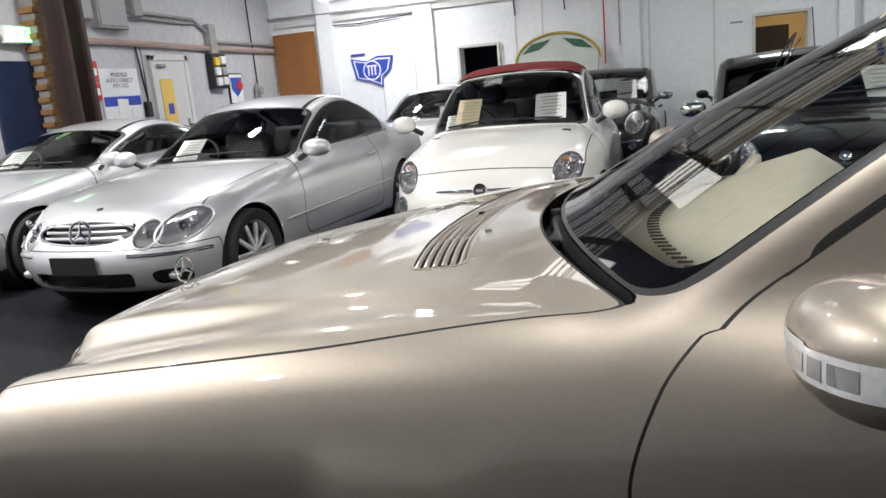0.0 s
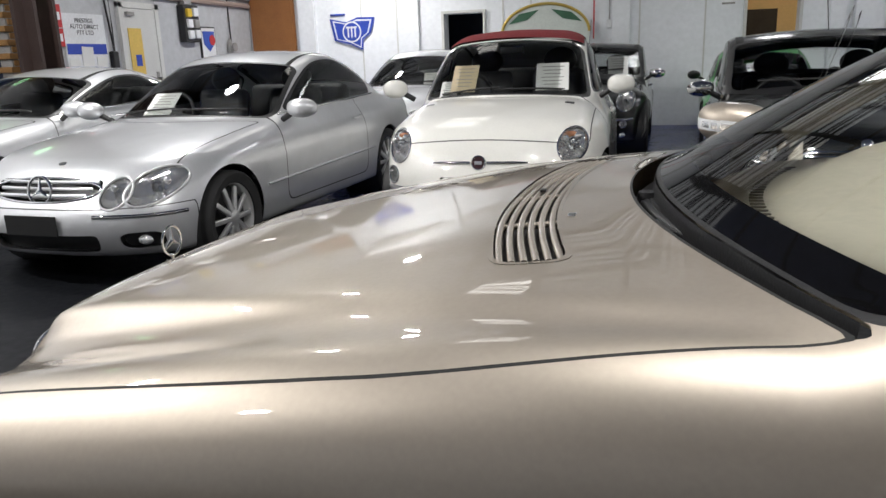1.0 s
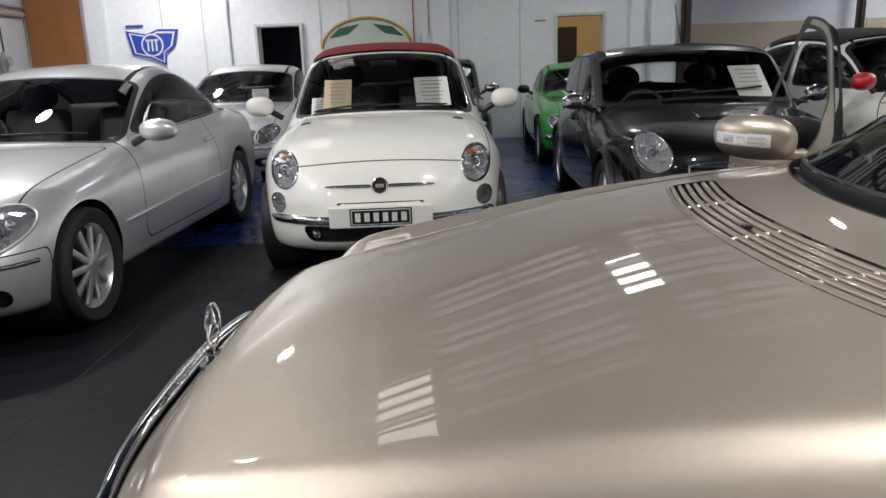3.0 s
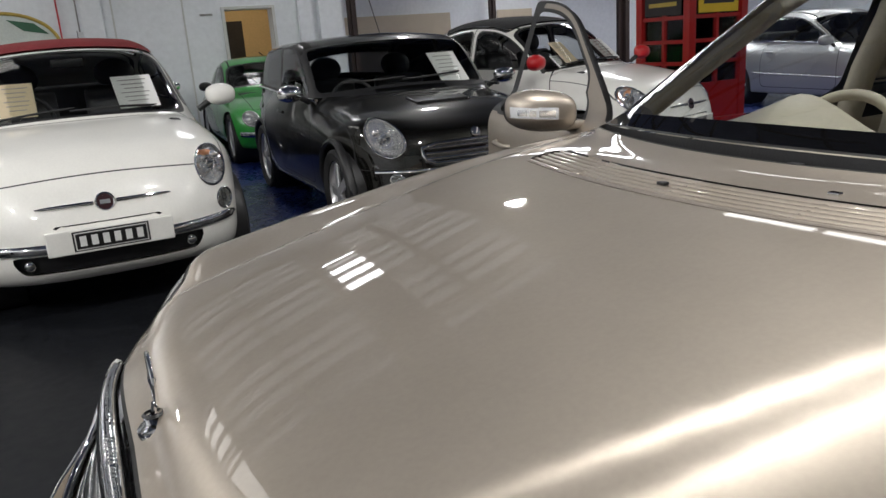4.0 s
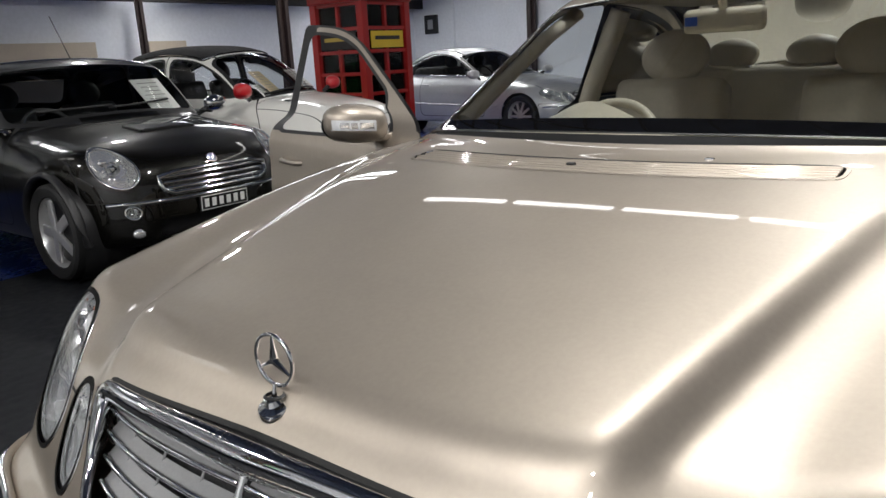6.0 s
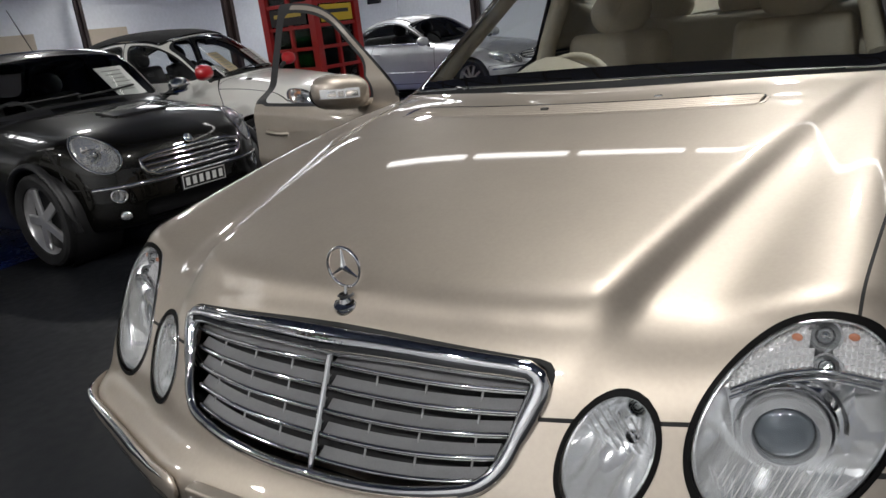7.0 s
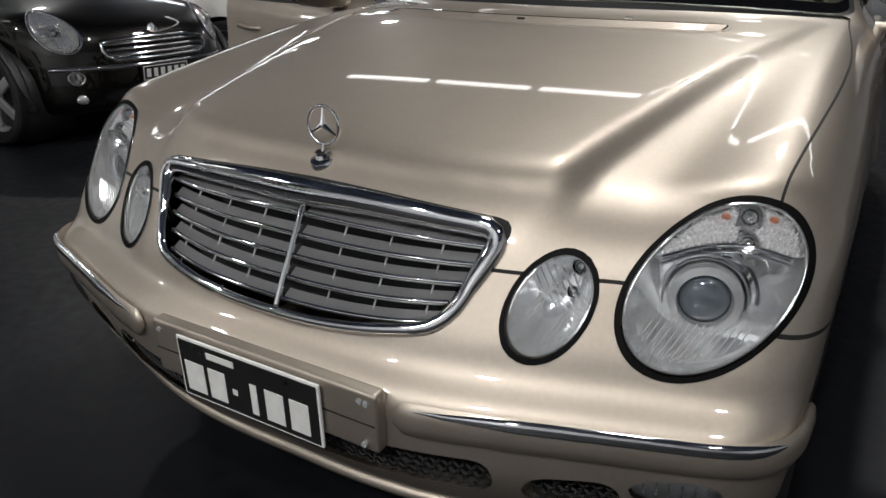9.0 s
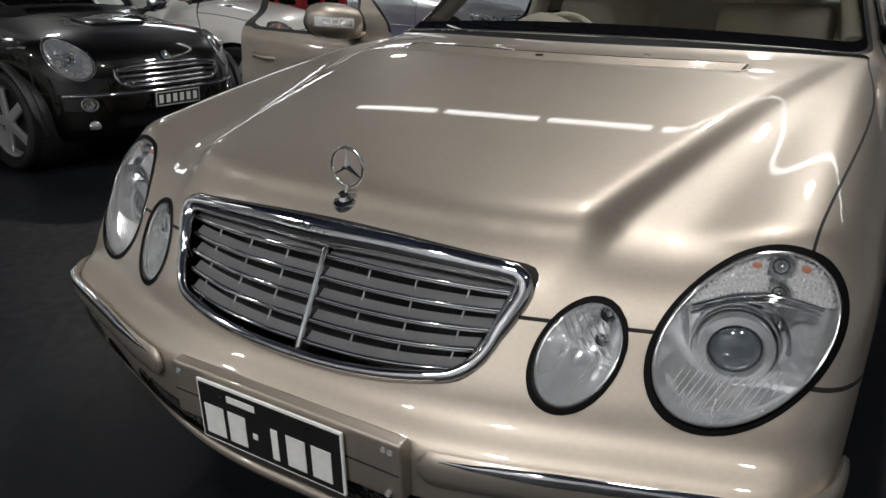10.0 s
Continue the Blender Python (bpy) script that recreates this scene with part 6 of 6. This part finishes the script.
# ---- what hangs and stands along the walls ----
def frame_round(name, x0, x1, z1, y, material, parent=None):
    bm = box(.05, .06, z1 + .05, pose(x0 - .025, y, (z1 + .05) / 2), .006)
    bm = box(.05, .06, z1 + .05, pose(x1 + .025, y, (z1 + .05) / 2), .006, bm)
    bm = box(x1 - x0, .06, .05, pose((x0 + x1) / 2, y, z1 + .025), .006, bm)
    return part(name, bm, material, parent, "white painted door surround", "door frame", "structure")


frame_round("doorway_1", -2.43, -1.71, 2.03, YN - .03, DOORWHITE)
frame_round("doorway_2", 2.69, 3.47, 2.03, YN - .03, DOORWHITE)
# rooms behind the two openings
# store room has no lamp; its darkness is also put into wall and ceiling colours
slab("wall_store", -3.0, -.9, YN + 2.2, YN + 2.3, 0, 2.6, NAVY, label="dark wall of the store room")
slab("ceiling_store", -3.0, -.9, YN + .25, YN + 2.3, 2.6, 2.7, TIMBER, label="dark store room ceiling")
slab("wall_office", 2.0, 4.5, YN + 2.4, YN + 2.5, 0, 2.6, CREAMWALL, label="cream wall of the lit office")
slab("ceiling_office", 2.0, 4.5, YN + .25, YN + 2.5, 2.6, 2.7, CREAMWALL, label="cream office ceiling")
slab("wall_office_side", 1.9, 2.0, YN + .25, YN + 2.5, 0, 2.7, CREAMWALL, label="cream office side wall")
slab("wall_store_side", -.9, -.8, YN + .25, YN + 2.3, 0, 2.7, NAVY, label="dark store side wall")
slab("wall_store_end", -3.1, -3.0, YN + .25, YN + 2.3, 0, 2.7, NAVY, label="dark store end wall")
slab("door_inner", 2.6, 3.45, YN + 2.36, YN + 2.4, 0, 1.95, TIMBER, label="dark inner office door")
ob = area_lamp("office_lamp", pose(3.4, YN + 1.3, 2.55), .8, .5, 9, (1, .85, .6))
st = thing("side_table", "dark small table with odds and ends in the office", "table", pose(3.62, YN + 1.6, 0))
part("tabletop", box(.5, .5, .03, pose(0, 0, .9), .01), TIMBER, st)
for sx in (-.2, .2):
    for sy in (-.2, .2):
        part("leg", box(.04, .04, .88, pose(sx, sy, .44)), TIMBER, st)
desk = thing("desk_clutter", "dark desk lamp and tray on the office table", "clutter", pose(3.62, YN + 1.6, .915))
part("tray", box(.3, .25, .08, pose(0, 0, .04), .01), DARK, desk)
part("arm", tube([(0, 0, .08), (.05, 0, .3), (-.08, 0, .42)], .012), DARK, desk)

# piers and panel joints of the office wall
for x, w, d in ((-5.15, .34, .1), (-3.1, .38, .08), (.7, .3, .1), (4.02, .22, .12), (4.45, .4, .18)):
    part("pier", box(w, d, 4.4, pose(x, YN - d / 2, 2.2), .012), WALLWHITE, None, "white painted wall pier", "pier", "structure")
for x in (-4.05, -3.35, -1.35, -.85, 1.0, 2.05):
    part("trim", box(.025, .012, 2.75, pose(x, YN - .006, 1.375)), DOORWHITE, None, "painted panel joint strip", "trim", "structure")
part("trim", box(10.8, .06, .1, pose(-.9, YN - .03, 2.84), .01), DOORWHITE, None, "painted rail along the office wall", "trim", "structure")
part("conduit", tube([(XW, YN - .08, 2.98), (-3, YN - .09, 2.92), (1, YN - .08, 2.93), (4.2, YN - .14, 2.93)], .022, 8), PIPEGREY, None, "grey conduit along the wall", "pipe", "structure")
part("conduit", tube([(-5.3, YN - .05, 2.74), (-4.4, YN - .06, 2.70), (-3.1, YN - .05, 2.77)], .012, 8), DARK, None, "sagging black cable on the wall", "cable", "structure")
part("conduit", tube([(.24, YN - .03, 1.5), (.24, YN - .03, 4.0)], .012, 8), REDCAR, None, "thin red vertical pipe", "pipe", "structure")
part("conduit", tube([(.5, YN - .03, 1.75), (.5, YN - .03, 3.2)], .01, 8), PIPEGREY, None, "thin grey vertical conduit", "pipe", "structure")
sw = thing("switch_box", "small white electrical switch boxes on the wall", "switch", pose(.5, YN - .04, 1.74))
part("cover", box(.09, .05, .13, pose(0, 0, 0), .008), SIGNWHITE, sw)
part("cover", box(.09, .05, .1, pose(.0, 0, -.3), .008), SIGNWHITE, sw)
for x in (-1.35, -.45, 2.0):
    part("cable", tube([(x, YN - .04, 2.8), (x + .02, YN - .05, 2.5)], .012, 6), DARK, None, "short black cable end on the wall", "cable", "structure")
part("notice", box(.2, .01, .03, pose(2.4, YN - .01, 1.97)), PIPEGREY, None, "thin grey mark on the wall", "label")

# brown board, blue shield sign, arched panel
bd = thing("board", "orange-brown timber board leaning in the wall corner", "board", pose(-5.88, YN - .06, 0))
part("panel", box(.86, .04, 1.9, pose(0, 0, 1.72), .006), BROWNBOARD, bd)
part("post", box(.05, .05, 2.66, pose(-.44, .02, 1.33)), BROWNBOARD, bd)
part("post", box(.05, .05, 2.66, pose(.44, .02, 1.33)), BROWNBOARD, bd)
sg = thing("wall_sign", "blue and white shield-shaped trade sign on the wall", "sign", pose(-4.24, YN - .03, 1.78))
shield = [(-.44, .27), (-.1, .2), (.12, .28), (.46, .27), (.38, 0), (.22, -.12), (.2, -.32), (-.05, -.2), (-.36, -.13)]
part("plate", prism(shield, 0, .012, pose(0, 0, 0, 90, 0, 0)), SIGNBLUE, sg)
part("inset", prism([(x * .88, y * .86) for x, y in shield], 0, .004, pose(0, -.012, 0, 90, 0, 0)), SIGNWHITE, sg)
part("field", prism([(x * .8, y * .76) for x, y in shield], 0, .004, pose(0, -.016, 0, 90, 0, 0)), SIGNBLUE, sg)
part("disc", lathe([(.19, 0), (.19, .006), (.165, .006), (.165, .003), (0, .003)], 40, pose(0, -.02, .02, 90, 0, 0)), SIGNWHITE, sg)
part("disc_field", cyl(.162, .162, .004, pose(0, -.026, .02, 90, 0, 0), 40), SIGNBLUE, sg)
for x, a in ((-.07, 0), (0, 0), (.07, 0)):
    part("bar", box(.03, .004, .2, pose(x, -.031, .02, 0, a, 0)), SIGNWHITE, sg)
part("bar", box(.22, .004, .03, pose(0, -.031, .1)), SIGNWHITE, sg)
part("caption_bar", box(.3, .004, .035, pose(-.28, 0, .34)), SIGNBLUE, sg)
ar = thing("arched_panel", "arched panel with gilt edge and green wedges", "panel", pose(-.53, YN - .45, 0))
half = [(.74 * math.cos(a), 1.62 + .47 * math.sin(a)) for a in np.linspace(0, math.pi, 25)]
part("panel", prism([(.74, 0)] + half + [(-.74, 0)], 0, .04, pose(0, 0, 0, 90, 0, 0)), PALEGLASS, ar)
part("edge", tube([(x, -.04, z) for x, z in half], .025, 8), GILT, ar, smooth=60)
for s in (1, -1):
    w = [(s * .10, 2.0), (s * .44, 1.94), (s * .62, 1.78), (s * .3, 1.84)]
    part("wedge", prism(w if s > 0 else w[::-1], 0, .006, pose(0, -.041, 0, 90, 0, 0)), PANELGREEN, ar)

# west wall
def on_west(y, z, sx=0.0):
    return pose(XW + sx, y, z, 0, 0, 90)


wd = thing("door_1", "white side door with a yellow notice", "door", on_west(8.62, 0, .03), kind="structure")
part("leaf", box(.74, .045, 2.16, pose(0, 0, 1.08), .008), DOORWHITE, wd)
part("closer", box(.16, .06, .06, pose(-.25, -.05, 2.08), .01), PIPEGREY, wd)
part("notice", box(.3, .01, .75, pose(-.16, -.03, 1.5), .002), YELLOWPAPER, wd)
part("notice_mark", box(.13, .004, .17, pose(-.14, -.037, 1.4)), SIGNBLUE, wd)
part("door_handle", tube([(.28, -.03, 1.12), (.28, -.09, 1.12), (.2, -.09, 1.12)], .014, 8), DARK, wd, smooth=60)
part("lock_plate", box(.06, .02, .2, pose(.28, -.03, 1.12), .006), PIPEGREY, wd)
fr = box(.09, .07, 2.25, pose(-.42, 0, 1.125), .006)
fr = box(.09, .07, 2.25, pose(.42, 0, 1.125), .006, fr)
fr = box(.93, .07, .09, pose(0, 0, 2.21), .006, fr)
part("frame", fr, DOORWHITE, wd)
mb = thing("meter_box", "open black electricity meter board with fuses", "meter board", on_west(9.88, 1.98, .06))
part("case", box(.42, .14, .6, pose(0, 0, 0), .015), DARK, mb)
for k, (x, z, m_) in enumerate(((-.1, .17, SIGNYELLOW), (.08, .19, SIGNWHITE), (-.1, 0, SIGNWHITE), (.09, .0, PIPEGREY), (-.09, -.18, SIGNWHITE), (.09, -.17, SIGNWHITE))):
    part("meter", box(.13, .06, .14, pose(x, -.09, z), .02), m_, mb)
part("duct", box(.2, .12, .5, pose(-.05, 0, .56), .01), PIPEGREY, mb)
po = thing("poster", "framed poster in blue and red on the side wall", "poster", on_west(10.45, 1.67, .02))
part("frame", box(.46, .03, .56, pose(0, 0, 0), .006), DARK, po)
part("sheet", box(.41, .01, .51, pose(0, -.016, 0)), SIGNWHITE, po)
part("print", prism([(-.18, .2), (.18, .2), (.16, -.02), (0, -.15), (-.16, -.02)], 0, .004, pose(0, -.022, 0, 90, 0, 0)), BLUE, po)
part("print", cyl(.09, .09, .004, pose(.1, -.028, .05, 90, 0, 0), 20), REDCAR, po)
tap = thing("pipe_valve", "grey pipe valve with fittings on the wall", "valve", on_west(11.1, 1.55, .06))
part("body", lathe([(.03, -.15), (.05, -.1), (.06, 0), (.05, .1), (.02, .2)], 16), PIPEGREY, tap, smooth=40)
part("handle", cyl(.08, .08, .02, pose(0, -.1, .05, 90, 0, 0), 16), PIPEGREY, tap)
no = thing("notice_board", "white business notice sign with blue strip", "sign", on_west(7.45, 1.62, .02))
part("sheet", box(.8, .02, .85, pose(0, 0, 0), .004), SIGNWHITE, no)
for k, (z, w) in enumerate(((.33, .36), (.25, .46), (.17, .24))):
    data = bpy.data.curves.new("lettering", "FONT")
    data.body, data.size, data.align_x, data.align_y, data.extrude = ("PRESTIGE", "AUTO DIRECT", "PTY LTD")[k], .085, "CENTER", "CENTER", .001
    tmp = new("lettering", data)
    me = bpy.data.meshes.new_from_object(tmp)
    bpy.data.objects.remove(tmp)
    me.transform(pose(0, -.013, z, 90, 0, 0))
    part("lettering", me, INK, no)
part("blue_strip", box(.76, .006, .14, pose(0, -.013, -.05)), SIGNBLUE, no)
for x, z, w, h in ((-.02, -.2, .22, .36), (.25, -.26, .2, .2), (-.28, -.3, .2, .24)):
    part("pinned_sheet", box(w, .006, h, pose(x, -.018, z, 0, 3, 0)), PAPER, no)
ph = thing("wall_phone", "dark wall telephone with cord", "telephone", on_west(7.95, 1.42, .05))
part("body", box(.12, .08, .24, pose(0, 0, 0), .02), DARK, ph)
part("cord", tube([(.03, 0, .1), (.06, .02, .5), (.05, .02, 1.0)], .01, 6), DARK, ph)
for k, z in enumerate((2.0, 1.72)):
    fx = thing("fire_sign", "small red fire equipment sign", "sign", on_west(6.98, z, .02))
    part("plate", box(.14, .02, .3 - .06 * k, pose(0, 0, 0), .004), REDCAR, fx)
    part("mark", box(.08, .004, .1, pose(0, -.012, 0)), SIGNWHITE, fx)
ex = thing("exit_sign", "lit green exit sign on the wall", "sign", on_west(5.72, 2.46, .08))
part("case", box(.42, .07, .22, pose(0, 0, 0), .012), SIGNWHITE, ex)
part("face", box(.38, .01, .18, pose(0, -.036, 0)), EXITGREEN, ex)
data = bpy.data.curves.new("lettering", "FONT")
data.body, data.size, data.align_x, data.align_y, data.extrude = "EXIT", .13, "CENTER", "CENTER", .001
tmp = new("lettering", data)
me = bpy.data.meshes.new_from_object(tmp)
bpy.data.objects.remove(tmp)
me.transform(pose(0, -.043, 0, 90, 0, 0))
part("lettering", me, SIGNWHITE, ex)
nd = thing("door_2", "dark navy door in the side wall", "door", on_west(5.75, 0, .03), kind="structure")
part("leaf", box(.95, .05, 2.14, pose(0, 0, 1.07), .008), NAVY, nd)
part("door_handle", tube([(.4, -.03, 1.05), (.4, -.08, 1.05), (.3, -.08, 1.05)], .012, 8), PIPEGREY, nd, smooth=60)
part("conduit", tube([(XW + .04, -5, 2.42), (XW + .04, 7.4, 2.42), (XW + .05, 9.4, 2.38), (XW + .04, YN - .1, 2.36)], .05, 8), mat("pinkish_pipe", (.38, .29, .25), .7), None, "faded pink-brown pipe along the side wall", "pipe", "structure")
part("conduit", tube([(XW + .05, 7.2, 2.9), (XW + .05, 9.4, 2.85), (XW + .05, 10.0, 2.5), (XW + .05, YN, 2.48)], .03, 8), PIPEGREY, None, "grey pipe along the side wall", "pipe", "structure")
part("conduit", tube([(XW + .05, 7.0, 2.82), (XW + .05, 9.4, 2.78)], .03, 8), PIPEGREY, None, "second grey pipe on the side wall", "pipe", "structure")
part("conduit", tube([(XW + .03, 11.2, 1.6), (XW + .03, 11.15, 4.0)], .012, 8), DARK, None, "black vertical cable on the side wall", "cable", "structure")
part("conduit", tube([(XW + .03, 8.0, 1.5), (XW + .03, 7.9, 2.4)], .014, 8), DARK, None, "black vertical cable on the side wall", "cable", "structure")
for y, z, sy, sz in ((7.4, 3.0, .6, .8), (6.9, 2.85, .2, .3), (7.95, 2.95, .2, .3)):
    pc = thing("junction_box", "grey electrical box on the side wall", "electrical box", on_west(y, z, .08))
    part("case", box(sy, .16, sz, pose(0, 0, 0), .015), PIPEGREY, pc)
    part("lid", box(sy * .9, .02, sz * .9, pose(0, -.085, 0), .006), STEELCAN, pc)
bp = thing("brick_pier", "ochre brick pier beside the navy door", "pier", pose(XW + .12, 6.12, 0), kind="structure")
rng = random.Random(4)
course = bpy.data.meshes.new("brick")
bm = box(.24, .2, .07, None, .004, seg=1)
bm.to_mesh(course)
bm.free()
course.materials.append(BRICK)
part("mortar", box(.22, .4, 2.9, pose(0, 0, 1.45)), PIPEGREY, bp)
for k in range(36):
    for s in (-.105, .105):
        b = new("brick", course)
        b.parent = bp
        b.location = (rng.uniform(-.004, .004), s + (.03 if k % 2 else -.03), .04 + k * .08)
cm = box(.34, .05, 5.5, pose(XW + .55, 5.9, 2.75))
cm = box(.05, .34, 5.49, pose(XW + .55, 5.9, 2.75), 0, cm)
cm = box(.34, .05, 5.5, pose(XW + .55, 6.2, 2.75), 0, cm)
part("column", cm, STEELBROWN, None, "dark brown painted steel column", "column", "structure")

# boards and clutter along the far wall
for x0, x1, z in ((4.9, 8.6, 1.95), (9.9, 10.9, 1.95)):
    part("board", box(x1 - x0, .05, .75, pose((x0 + x1) / 2, YF - .2, z - .37), .006), BOARD, None, "pale timber boards standing along the far wall", "board")
    part("rack", box(x1 - x0, .3, 1.2, pose((x0 + x1) / 2, YF - .25, .6), .01), TIMBER, None, "dark low storage rack against the far wall", "rack")
bx = thing("wall_box", "small black box fixed on the white gable wall", "box", pose(XE - .06, 14.9, 2.3, 0, 0, -90))
part("case", box(.5, .12, .6, pose(0, 0, 0), .02), DARK, bx)
part("dial", box(.2, .02, .3, pose(0, -.07, 0)), STEELCAN, bx)
part("conduit", tube([(XE - .05, 14.0, 0), (XE - .05, 14.0, 3.4)], .05, 8), WALLWHITE, None, "white vertical pipe on the gable wall", "pipe", "structure")
part("cable", tube([(5.2, 13.2, 3.5), (9.0, 13.0, 3.35), (13.0, 12.6, 3.5), (18, 12, 3.7)], .012, 6), PIPEGREY, None, "thin cable slung below the rafters", "cable", "structure")


def telephone_box():
    r = thing("telephone_box", "red telephone box with glazed sides and pagoda roof", "telephone box", pose(7.62, 6.62, 0))
    w, h = .49, 2.22
    part("base", box(1.02, 1.02, .12, pose(0, 0, .06), .01), BOXRED, r)
    for sx in (-1, 1):
        for sy in (-1, 1):
            part("post", box(.11, .11, h, pose(sx * (w - .055), sy * (w - .055), h / 2), .008), BOXRED, r)
    part("cornice", box(1.02, 1.02, .28, pose(0, 0, h - .06), .02), BOXRED, r)
    for k in range(4):
        m = pose(0, 0, 0, 0, 0, 90 * k)
        f = part("side_panel", box(.78, .04, .42, m @ pose(0, -w + .05, .33), .01), BOXRED, r)
        part("mullion", box(.04, .05, 1.5, m @ pose(0, -w + .05, 1.25)), BOXRED, f)
        for z in (.55, .82, 1.09, 1.38, 1.68, 2.0):
            part("glazing_bar", box(.78, .05, .045, m @ pose(0, -w + .05, z)), BOXRED, f)
        part("pane", box(.78, .006, 1.5, m @ pose(0, -w + .06, 1.3)), GLASS, f)
        # added opaque boards on two sides make the opposite panes look bright
        if k in (1, 2):
            part("pane_lightener", box(.78, .012, 1.5, m @ pose(0, -w + .1, 1.3), .002), PAPER, f, "pale board added behind the glazing to lighten the panes")
        part("sign", box(.66, .012, .22, m @ pose(0, -w + .018, 1.53), .004), SIGNYELLOW if k == 0 else TIMBER, f)
        part("sign_bar", box(.5, .004, .05, m @ pose(0, -w + .01, 1.55)), INK if k == 0 else GILT, f)
    bm = bmesh.new()
    prof = ((.74, 2.3), (.72, 2.33), (.5, 2.46), (.36, 2.56), (.34, 2.6), (.4, 2.61), (.2, 2.72), (.08, 2.78), (.07, 2.86))
    rings = [[bm.verts.new((s * x, t * x, z)) for s, t in ((1, 1), (-1, 1), (-1, -1), (1, -1))] for x, z in prof]
    for a, b in zip(rings, rings[1:]):
        for q in range(4):
            bm.faces.new((a[q], a[(q + 1) % 4], b[(q + 1) % 4], b[q]))
    bm.faces.new(rings[0][::-1])
    bm.faces.new(rings[-1])
    part("roof", bm, BOXROOF, r)


telephone_box()
